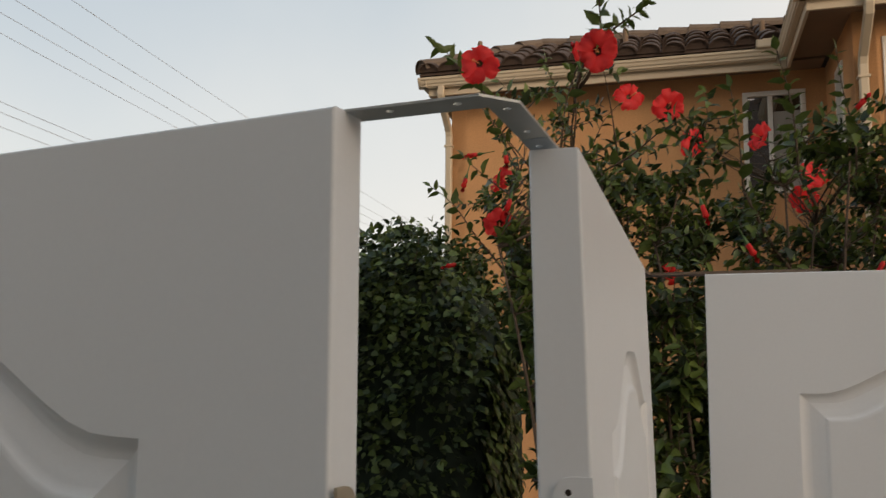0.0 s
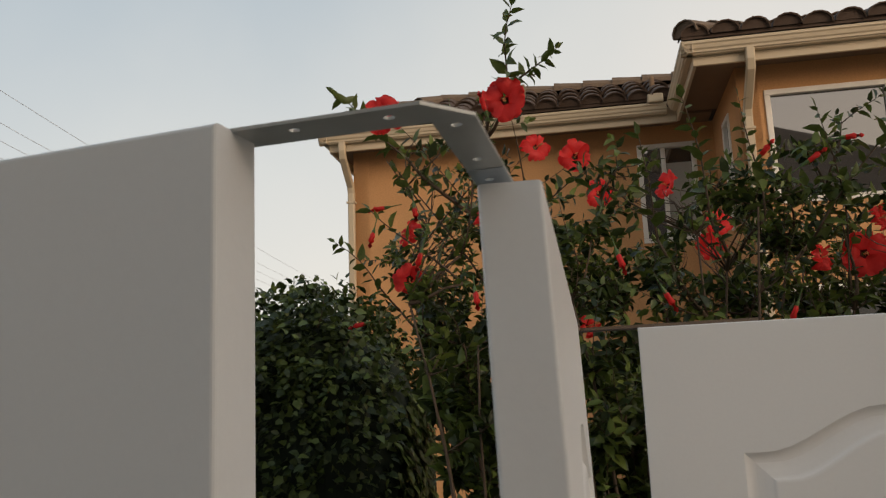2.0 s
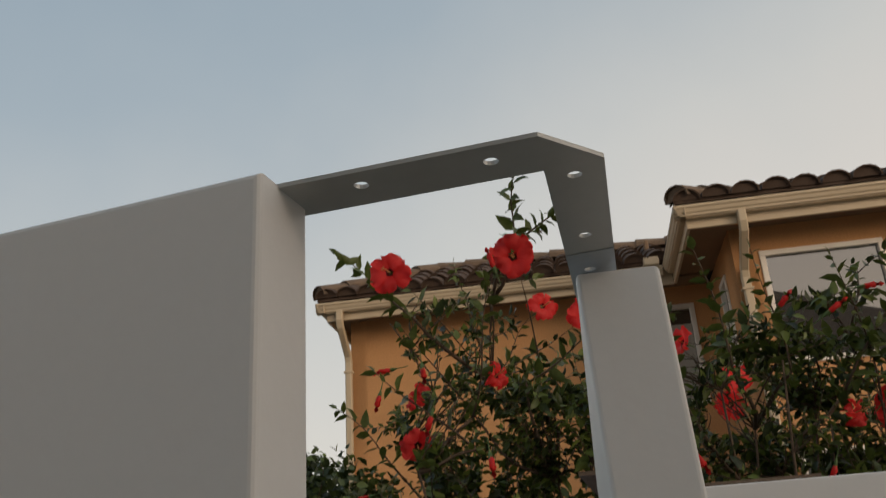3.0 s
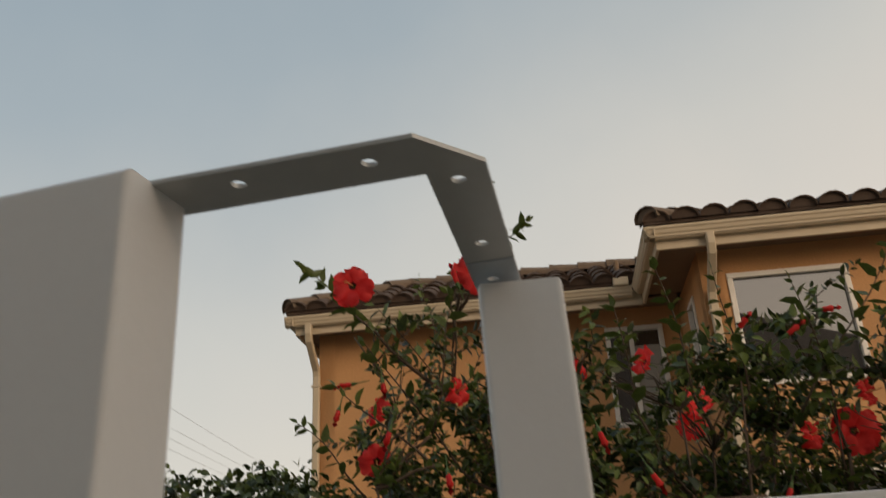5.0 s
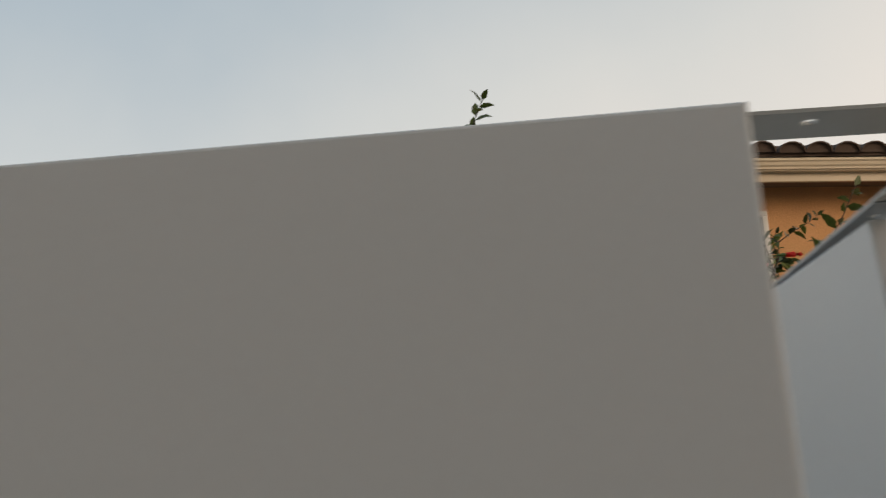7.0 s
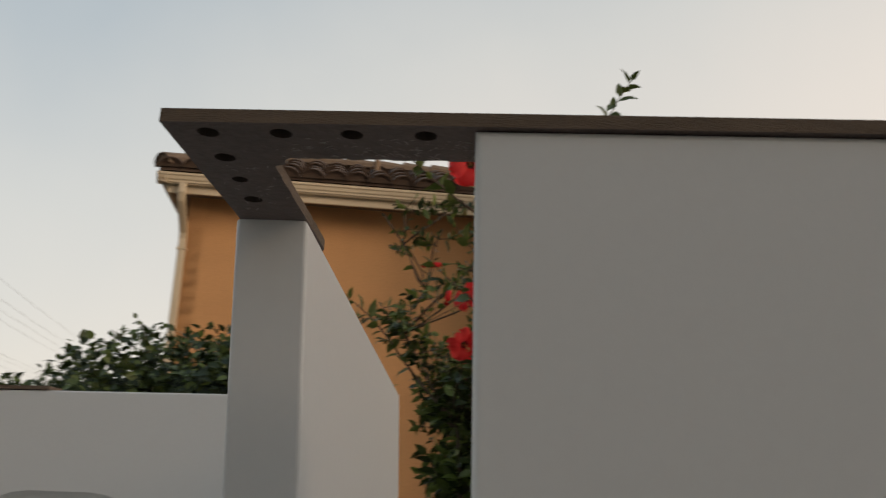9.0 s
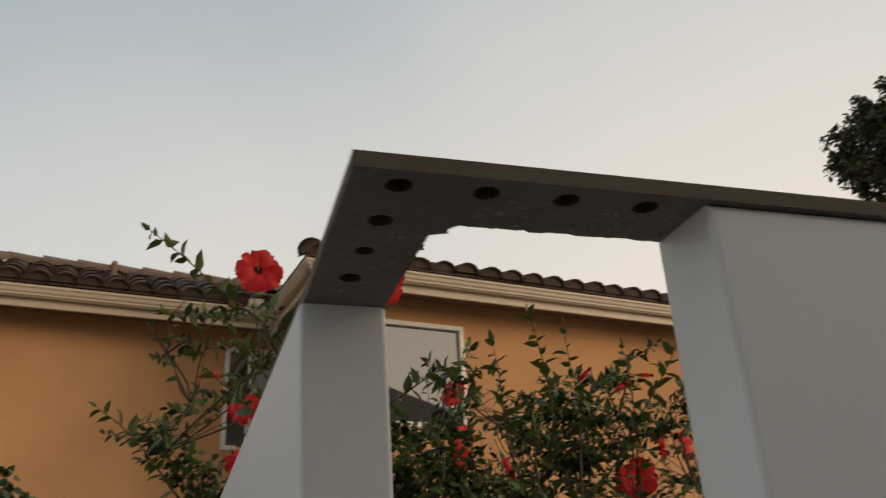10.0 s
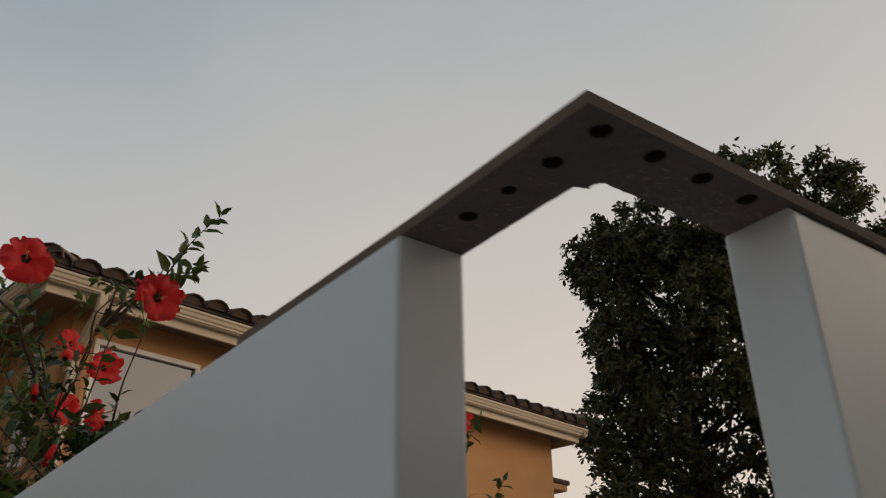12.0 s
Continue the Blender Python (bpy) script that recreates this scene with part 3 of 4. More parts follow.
# ---- vents and small fittings on the roof, trims at the far end ----
for s, d, h in ((-2.29, 9.62, 0.32), (-0.45, 9.62, 0.30), (1.12, 9.6, 0.24)):
    bm = bmesh.new()
    zb = z0 + (d - 9.08) * ML
    tube(bm, [(s, d, zb - 0.02), (s, d, zb + h - 0.02), (s, d, zb + h)], [0.032, 0.032, 0.028], 10)
    part("vent_pipe", bm, M_SOFFIT, house, "rusty brown vent pipe")
bm = bmesh.new()
box(bm, 1.0, 1.18, 9.02, 9.2, EAVE - 0.01, EAVE + 0.10, 0.02)
part("gutter_cap", bm, M_TRIM, house, "cream gutter corner cap")
bay = part("side_bay", box(bmesh.new(), 9.302, 9.70, 8.0, 9.3, 0, 3.80, 0.01), M_STUCCO, house, "stucco side pier with moulded cap")
for a, zc0, zc1 in ((0.05, 3.80, 3.87), (0.14, 3.87, 3.99)):
    part("cap_moulding", box(bmesh.new(), 9.302, 9.72 + a, 8.02 - a * 0.4, 9.3 + a, zc0, zc1, 0.02), M_STUCCO, bay)
part("ledge", box(bmesh.new(), 9.302, 9.72, 8.0, 9.2, 4.44, 4.54, 0.02), M_STUCCO, house, "small stucco ledge on the end wall")
part("ledge_tile", box(bmesh.new(), 9.302, 9.78, 7.98, 9.2, 4.54, 4.62, 0.03), M_TILE, house, "small tiled cap on the ledge")


# ---- plants ----
LEAF_V = np.array([(0, 0, 0), (0.30, 0, -0.04), (0.70, 0, -0.03), (1, 0, -0.14), (0.28, 0.235, 0.06), (0.66, 0.175, 0.04), (0.28, -0.235, 0.06), (0.66, -0.175, 0.04)])
ROUND_V = LEAF_V * (1, 1.45, 1)
LEAF_F = [(0, 1, 4), (0, 6, 1), (1, 2, 5, 4), (1, 6, 7, 2), (2, 3, 5), (2, 7, 3)]


def leaves_mesh(name, spots, mat, shape=LEAF_V):
    """One mesh of many folded leaves; a spot is a base, a heading, an up and a length."""
    verts, faces = [], []
    for base, way, up, ln in spots:
        x = way.normalized()
        y = up.cross(x)
        if y.length < 1e-3:
            y = Vector((1, 0, 0)).cross(x)
        y.normalize()
        z = x.cross(y)
        n = len(verts)
        for a, b, c in shape:
            verts.append(base + (x * a + y * b + z * c) * ln)
        faces += [tuple(n + i for i in f) for f in LEAF_F]
    me = bpy.data.meshes.new(name)
    me.from_pydata(verts, [], faces)
    me.materials.append(mat)
    me.polygons.foreach_set("use_smooth", [True] * len(me.polygons))
    return me


def bent(p, q, rng, wob, n=6):
    """Points of a wavering twig from p to q."""
    p, q = Vector(p), Vector(q)
    a, b = (Vector((rng.uniform(-wob, wob), rng.uniform(-wob, wob), rng.uniform(-wob, wob) * 0.6)) for _ in range(2))
    return [p.lerp(q, k / n) + a * math.sin(math.pi * k / n) + b * math.sin(2 * math.pi * k / n) * 0.5 for k in range(n + 1)]


def leafy_twig(spots, bm, p, q, rng, leaf, gap, r=0.003, bare=0.15, wob=0.03, droop=0.0):
    pts = bent(p, q, rng, wob)
    tube(bm, pts, [r * (1 - 0.7 * k / (len(pts) - 1)) for k in range(len(pts))], 4)
    total = (Vector(q) - Vector(p)).length
    count = max(3, int(total * (1 - bare) / gap))
    turn = rng.uniform(0, 6.28)
    for k in range(count):
        u = bare + (1 - bare) * (k + 0.5) / count
        i = min(int(u * (len(pts) - 1)), len(pts) - 2)
        at = pts[i].lerp(pts[i + 1], u * (len(pts) - 1) - i)
        stem = (pts[i + 1] - pts[i]).normalized()
        turn += 2.4 + rng.uniform(-0.4, 0.4)
        out = stem.orthogonal().normalized()
        out = Matrix.Rotation(turn, 3, stem) @ out
        way = out + stem * rng.uniform(0.25, 0.8) + Vector((0, 0, rng.uniform(-0.45, 0.2) - droop))
        spots.append((at, way, stem * 0.7 + Vector((rng.uniform(-1, 1), rng.uniform(-1, 1), rng.uniform(-0.1, 0.8))), leaf * rng.uniform(0.6, 1.15) * (1.0 - 0.25 * u)))
    spots.append((pts[-1], pts[-1] - pts[-2], Vector((rng.uniform(-1, 1), rng.uniform(-1, 1), 0.2)), leaf * 0.55))


PETAL_ROWS = ((0.0, 0.006, 0.0), (0.12, 0.011, 0.010), (0.36, 0.0255, 0.019), (0.62, 0.0355, 0.018), (0.84, 0.0365, 0.010), (0.97, 0.029, 0.002), (1.04, 0.015, -0.004))


def petals(rng, size, openness):
    """Five ruffled petals round +z."""
    bm = bmesh.new()
    for k in range(5):
        a = 2 * math.pi * k / 5 + rng.uniform(-0.08, 0.08)
        rot = Matrix.Rotation(a, 3, "Z")
        rows = []
        phase, long, broad = rng.uniform(0, 6), rng.uniform(0.86, 1.10), rng.uniform(0.84, 1.02)
        tilt = openness + rng.uniform(-0.15, 0.15)
        for u, w, h in PETAL_ROWS:
            row = []
            for side_v in (-1, -0.66, -0.33, 0, 0.33, 0.66, 1):
                ruff = 0.012 * u * u * math.sin(side_v * 5.5 + k * 1.7 + u * 4 + phase)
                rr, zz = size * u * long * (1 - 0.05 * math.cos(side_v * 9 + phase) * u), h + ruff + 0.006 * side_v * side_v * u
                x = 0.004 + rr * math.sin(tilt) + zz * math.cos(tilt) * 0.3
                z = rr * math.cos(tilt) + zz * math.sin(tilt)
                row.append(bm.verts.new(rot @ Vector((x, w * broad * side_v * size / 0.058, z + 0.009 * side_v * u))))
            rows.append(row)
        for i, (r0, r1) in enumerate(zip(rows, rows[1:])):
            for j in range(6):
                bm.faces.new((r0[j], r0[j + 1], r1[j + 1], r1[j])).material_index = 1 if i == 0 else 0
    return bm


def hibiscus_flower(parent, place, facing, rng, size=0.058, openness=1.25):
    q = Vector(facing).to_track_quat("Z", "Y").to_matrix().to_4x4()
    ob = part("flower", petals(rng, size, openness), (M_PETAL, M_EYE), parent, "open red hibiscus flower", smooth=True, m=Matrix.Translation(place) @ q @ Matrix.Rotation(rng.uniform(0, 6), 4, "Z"))
    bm = bmesh.new()
    tube(bm, [(0, 0, 0), (0.003, 0, 0.03), (0.007, 0.002, 0.062)], [0.0022, 0.002, 0.0016], 6)
    for k in range(14):
        u, a = rng.uniform(0.45, 1), rng.uniform(0, 6.28)
        c = Vector((0.007 * u, 0.002 * u, 0.062 * u)) + Vector((math.cos(a), math.sin(a), 0)) * 0.005
        bmesh.ops.create_icosphere(bm, subdivisions=1, radius=0.0015, matrix=Matrix.Translation(c))
    part("stamen", bm, M_STAMEN, ob)
    bm = bmesh.new()
    tube(bm, [(0, 0, -0.045), (0, 0, -0.02), (0, 0, -0.012), (0, 0, 0.004)], [0.0016, 0.002, 0.007, 0.008], 6)
    part("calyx", bm, M_GREEN, ob)


def hibiscus_bud(parent, place, facing, rng, ln=0.06):
    q = Vector(facing).to_track_quat("Z", "Y").to_matrix().to_4x4()
    bm = bmesh.new()
    tube(bm, [(0, 0, 0), (0.001, 0, ln * 0.3), (0.002, 0.001, ln * 0.6), (0.001, 0, ln * 0.88), (0.002, 0, ln)], [0.004, 0.0085, 0.0105, 0.008, 0.002], 7)
    ob = part("bud", bm, M_PETAL, parent, "rolled red hibiscus bud", smooth=True, m=Matrix.Translation(place) @ q)
    bm = bmesh.new()
    tube(bm, [(0, 0, -0.05), (0, 0, -0.012), (0, 0, 0.002), (0, 0, 0.016)], [0.0013, 0.0018, 0.006, 0.0065], 6)
    part("calyx", bm, M_GREEN, ob)


ENV = ((-1.25, 2.15), (-1.1, 2.35), (-0.95, 2.42), (-0.8, 2.52), (-0.58, 2.54), (-0.35, 2.50), (-0.15, 2.50), (0.0, 2.58), (0.15, 2.66), (0.3, 2.65), (0.45, 2.58), (0.60, 2.54), (0.72, 2.46), (0.9, 2.40), (1.05, 2.32), (1.2, 2.1))


def crown(x):
    return float(np.interp(x, [e[0] for e in ENV], [e[1] for e in ENV]))


def hibiscus():
    rng = random.Random(21)
    ob = thing("hibiscus_bush", pose(0, 2.4, 0), "tall hibiscus bush with red flowers growing behind the doors", "bush")
    off = Vector((0, -2.4, 0))
    spots, bm = [], bmesh.new()
    hubs = []
    for k in range(26):
        x = -0.86 + 1.86 * (k + rng.uniform(0.2, 0.8)) / 26
        y = rng.uniform(2.15, 2.75) + (0.2 if x > 0 else 0)
        top = crown(x) - rng.uniform(0.15, 0.5)
        pts = bent((x * 0.55, 2.4 + (y - 2.4) * 0.5, 0), (x, y, top), rng, 0.07, 9)
        part("stem", tube(bmesh.new(), [p + off for p in pts], [0.013 * (1 - 0.74 * i / 9) for i in range(10)], 6), M_BARK, ob, smooth=True)
        hubs += pts[3:]
    def nearest(p):
        return min(hubs, key=lambda h: (h - p).length + (0.6 if h.z > p.z - 0.05 else 0))
    for k in range(2350):
        x = rng.uniform(-1.05, 1.1) if k % 5 else rng.uniform(-0.55, 0.45)
        t = crown(x)
        z = t - abs(rng.gauss(0, 0.38)) if k % 3 else rng.uniform(0.9, t)
        if z < 0.7:
            z = rng.uniform(0.8, t)
        if k % 5 == 0 or k > 1350:
            z = rng.uniform(0.7, 2.12)
            x = rng.uniform(-0.86, 0.15)
        if k > 2050:
            x, z = rng.uniform(-1.1, -0.45), rng.uniform(1.3, 2.30)
        if rng.random() < (0.31 if z > 2.12 else 0.15):
            continue
        shift = float(np.interp(x, [-0.6, -0.2, 0.3], [0.22, 0.1, 0.38]))
        y = rng.uniform(2.0, 2.95) + shift if k <= 2050 else rng.uniform(2.5, 3.05)
        # the bush narrows towards its foot
        x = max(x, (0.05 - 0.38 * y) * float(np.interp(z, (1.7, 1.86, 2.05, 2.45), (0.86, 0.90, 1.0, 1.12))) + 0.05 + rng.uniform(0, 0.18))
        tip = Vector((x, y, z + rng.uniform(-0.05, 0.10)))
        h = nearest(tip)
        start = tip + (h - tip) * min(1.0, rng.uniform(0.30, 0.45) / max(0.05, (h - tip).length))
        if (h - start).length > 0.05:
            tube(bm, [p + off for p in bent(h, start, rng, 0.03, 4)], [0.005, 0.0045, 0.004, 0.0036, 0.003], 4)
        leafy_twig(spots, bm, start + off, tip + off, rng, rng.uniform(0.040, 0.062) if z > 2.2 else rng.uniform(0.055, 0.085), 0.0150, 0.0028, 0.05, 0.03, 0.15)
    # tiered side sprays of small leaves round the flowering branches
    rear_limb = (
        (-1.04, 2.95, 3.06, 4), (-0.89, 2.95, 3.02, 5), (-1.08, 2.95, 2.86, 6), (-0.93, 2.95, 2.91, 6), (-0.98, 2.92, 2.67, 8), (-1.15, 2.92, 2.6, 6),
        (-0.79, 2.9, 2.7, 9), (-0.75, 2.9, 2.88, 6), (-1.16, 2.95, 2.98, 3), (-1.05, 2.85, 2.48, 8), (-0.78, 2.8, 3.0, 7), (-0.73, 2.82, 2.93, 8),
        (-0.74, 2.82, 2.8, 8), (-0.69, 2.8, 2.66, 9))
    main_limb = (
        (-0.43, 2.45, 2.57, 7), (-0.6, 2.45, 2.54, 8), (-0.42, 2.4, 2.47, 8), (-0.57, 2.36, 2.7, 8), (-0.55, 2.34, 2.8, 7), (-0.53, 2.32, 2.9, 7),
        (-0.49, 2.32, 2.99, 6), (-0.11, 2.42, 2.68, 5), (-0.13, 2.42, 2.6, 7), (-0.19, 2.42, 2.51, 8), (-0.31, 2.42, 2.47, 8))
    sunny_limb = (
        (0.05, 2.45, 2.55, 7), (0.2, 2.45, 2.6, 7), (0.31, 2.46, 2.55, 7), (0.58, 2.52, 2.76, 4), (0.46, 2.5, 2.69, 7), (0.4, 2.5, 2.6, 8),
        (0.51, 2.52, 2.53, 8), (0.77, 2.52, 2.62, 6), (0.69, 2.52, 2.54, 7), (0.9, 2.52, 2.43, 8), (1.06, 2.54, 2.42, 7))
    for x, y, z, n in sorted(rear_limb + main_limb + sunny_limb, key=lambda e: e[2]):
        c = Vector((x, y, z))
        open_top = x < -0.4 and z > 2.62
        rad = 0.07 + 0.007 * n
        foot = nearest(c - Vector((0, 0, 0.10)))
        hubs.append(c)
        tube(bm, [p + off for p in bent(foot, c, rng, 0.025, 4)], [0.0042, 0.0038, 0.0034, 0.0030, 0.0026], 4)
        leafy_twig(spots, bm, c.lerp(foot, 0.9) + off, c + off, rng, 0.050, 0.05 if open_top else 0.016, 0.002, 0.35, 0.01)
        for i in range((n + 2) // 3 if open_top else n):
            a = 2.4 * i + rng.uniform(-0.5, 0.5)
            start = c.lerp(foot, rng.uniform(0, 0.3))
            tip = start + Vector((math.cos(a), math.sin(a), rng.uniform(0.0, 0.7))) * rad * rng.uniform(0.7, 1.35)
            leafy_twig(spots, bm, start + off, tip + off, rng, rng.uniform(0.044, 0.068), 0.0110, 0.002, 0.12, 0.012, 0.05)
    # long shoots that stand over the crown, leaf by leaf
    single = []
    tall_shoots = (
        ((-0.47, 2.26, 2.9), (-0.34, 1.98, 3.095), 0.046, 0.015), ((-0.42, 2.24, 2.95), (-0.27, 2.3, 3.08), 0.036, 0.01),
        ((-0.78, 2.2, 2.74), (-1.14, 2.38, 3.1), 0.045, 0.024), ((-0.98, 2.6, 2.28), (-1.26, 2.62, 2.576), 0.046, 0.022),
        ((0.45, 2.45, 2.38), (0.84, 2.5, 2.93), 0.05, 0.024), ((0.74, 2.5, 2.48), (1.06, 2.55, 2.84), 0.048, 0.024),
        ((0.32, 2.4, 2.45), (0.28, 2.4, 2.85), 0.042, 0.022), ((0.0, 2.3, 2.4), (-0.03, 2.3, 2.74), 0.052, 0.024))
    low_shoots = (
        ((-0.62, 2.25, 2.4), (-0.5, 2.2, 2.84), 0.05, 0.03), ((0.88, 2.5, 2.25), (1.14, 2.5, 2.58), 0.046, 0.022),
        ((-0.55, 2.3, 2.3), (-0.86, 2.3, 2.74), 0.045, 0.026), ((0.16, 2.3, 2.45), (0.11, 2.3, 2.85), 0.044, 0.018),
        ((0.55, 2.5, 2.35), (0.5, 2.4, 2.78), 0.044, 0.022), ((-0.45, 2.3, 2.5), (-0.16, 2.3, 2.66), 0.048, 0.03),
        ((-0.6, 2.2, 2.3), (-0.92, 2.2, 2.58), 0.05, 0.028))
    for p, q, leaf, gap in tall_shoots + low_shoots:
        leafy_twig(single, bm, Vector(p) + off, Vector(q) + off, rng, leaf * 1.7, gap * 0.9, 0.0042, 0.08, 0.025)
        h = nearest(Vector(p))
        tube(bm, [v + off for v in bent(h, p, rng, 0.02, 4)], [0.007, 0.0065, 0.006, 0.005, 0.0045], 5)
        leafy_twig(spots, bm, Vector(p).lerp(h, 0.85) + off, Vector(p) + off, rng, 0.055, 0.014, 0.002, 0.05, 0.015)
    cam_side = Vector((0, -1, -0.1))
    facing_blooms = (
        (-0.81, 2.1, 2.865, 0.0, 0.1, 0.057), (-0.43, 2.2, 2.882, 0.1, 0.0, 0.06), (-0.36, 3.03, 2.915, 0.25, 0.1, 0.064),
        (0.607, 2.618, 2.348, -0.05, 0.0, 0.062), (0.9, 2.52, 2.785, -0.1, 0.05, 0.059), (-0.51, 2.95, 2.955, 0.9, 0.0, 0.052),
        (-0.354, 3.6, 2.895, 0.2, 0.0, 0.058), (0.169, 3.35, 2.645, 0.6, 0.5, 0.056), (0.145, 3.3, 2.545, -0.6, -0.3, 0.056),
        (0.8, 2.48, 2.33, 0.9, 0.4, 0.044), (1.07, 3.05, 2.545, 0.7, 0.3, 0.06), (-0.822, 2.3, 2.352, 0.6, -0.4, 0.046),
        (-0.8, 2.3, 2.49, -0.8, 0.6, 0.038))
    side_blooms = (
        (0.021, 2.9, 2.71, -1.0, 0.4, 0.052), (-0.54, 2.25, 2.52, 1.8, 0.3, 0.036), (-0.243, 2.3, 2.145, 1.8, 0.3, 0.03),
        (0.626, 2.48, 2.43, 1.9, 0.2, 0.034), (0.457, 2.48, 2.323, 1.6, 0.1, 0.036), (1.004, 2.48, 2.358, 1.2, 0.2, 0.048))
    for x, y, z, sx, sz, size in facing_blooms + side_blooms:
        fc = cam_side + Vector((sx, 0, sz + rng.uniform(-0.2, 0.2)))
        hibiscus_flower(ob, Vector((x, y, z)) + off, fc, rng, size * 1.08, rng.uniform(1.1, 1.4))
        back = Vector((x, y, z)) - fc.normalized() * 0.045
        foot = nearest(back - Vector((0, 0, 0.15)))
        leafy_twig(spots, bm, foot + off, back + off, rng, 0.072, 0.022, 0.0035, 0.05, 0.03)
    for x, y, z, d in ((-0.885, 2.278, 2.600, (-1, -0.2, -0.15)), (-1.090, 2.546, 2.240, (-1, 0, -0.2)), (-0.720, 2.10, 2.550, (0.1, 0, -1)), (-0.480, 2.15, 2.830, (-0.3, 0, 1)), (-0.100, 2.10, 2.340, (0.3, -0.3, -1)),
                       (0.318, 2.42, 2.647, (0.6, -0.2, 0.6)), (0.449, 2.42, 2.612, (0.8, 0, 0.5)), (0.558, 2.42, 2.681, (1, 0, 0)), (0.777, 2.42, 2.589, (0.2, 0, -1)), (0.900, 2.692, 2.556, (1, -0.2, 0)),
                       (0.930, 2.42, 2.268, (0.1, 0, -1)), (-0.500, 2.00, 2.250, (0.2, -0.4, -1)), (0.020, 2.10, 2.220, (0.4, 0, -0.8)), (0.384, 2.42, 2.187, (-0.4, 0, -1)), (-0.660, 2.00, 2.380, (-0.3, 0, -1)), (-0.860, 2.10, 2.480, (-0.2, -0.2, -1))):
        hibiscus_bud(ob, Vector((x, y, z)) + off, d, rng, rng.uniform(0.058, 0.086))
    one = leaves_mesh("leaf", [(Vector((0, 0, 0)), Vector((1, 0, 0)), Vector((0, 0, 1)), 1.0)], M_LEAF)
    for at, way, up, ln in single:
        x = way.normalized()
        y = up.cross(x).normalized()
        piece("leaf", one, ob, Matrix.Translation(at) @ Matrix((x, y, x.cross(y))).transposed().to_4x4() @ Matrix.Scale(ln, 4))
    tagged(part("fine_branchwork", bm, M_BARK, ob, "grey-brown woody twigs", smooth=True), kind="stuff")
    # leaves before the showiest blooms, and sunward of them, are dropped to brighten them
    blooms = [Vector(p) + off for p in ((-0.81, 2.10, 2.865), (-0.43, 2.20, 2.882), (-0.36, 3.03, 2.915), (-0.51, 2.95, 2.955), (-0.354, 3.60, 2.895), (0.021, 2.90, 2.71), (0.169, 3.35, 2.645), (0.145, 3.30, 2.545), (0.607, 2.618, 2.348), (1.07, 3.05, 2.545), (0.90, 2.52, 2.785), (-0.822, 2.30, 2.352))]

    def clear(p):
        for b in blooms:
            r = p - b
            if r.y < 0.01 and r.length < 0.12:
                return False
            if 0 < r.dot(SUN_DIR) < 0.5 and (r - SUN_DIR * r.dot(SUN_DIR)).length < 0.05 + 0.22 * r.dot(SUN_DIR):
                return False
            if -0.02 < -r.y < 0.8 and math.hypot(r.x, r.z - 0.30 * r.y) < 0.05 - 0.10 * r.y:
                return False
        return True
    spots = [sp for sp in spots if clear(sp[0])]
    leaf_ob = new("foliage", leaves_mesh("foliage", spots, M_LEAF))
    leaf_ob.parent = ob
    tagged(leaf_ob, "glossy toothed green leaves", kind="stuff")


HEDGE_TOP = ((-5.2, 1.8), (-3.6, 2.02), (-2.9, 2.25), (-2.4, 2.50), (-2.05, 2.56), (-1.76, 2.47), (-1.61, 2.35), (-1.51, 2.23), (-1.42, 2.02))


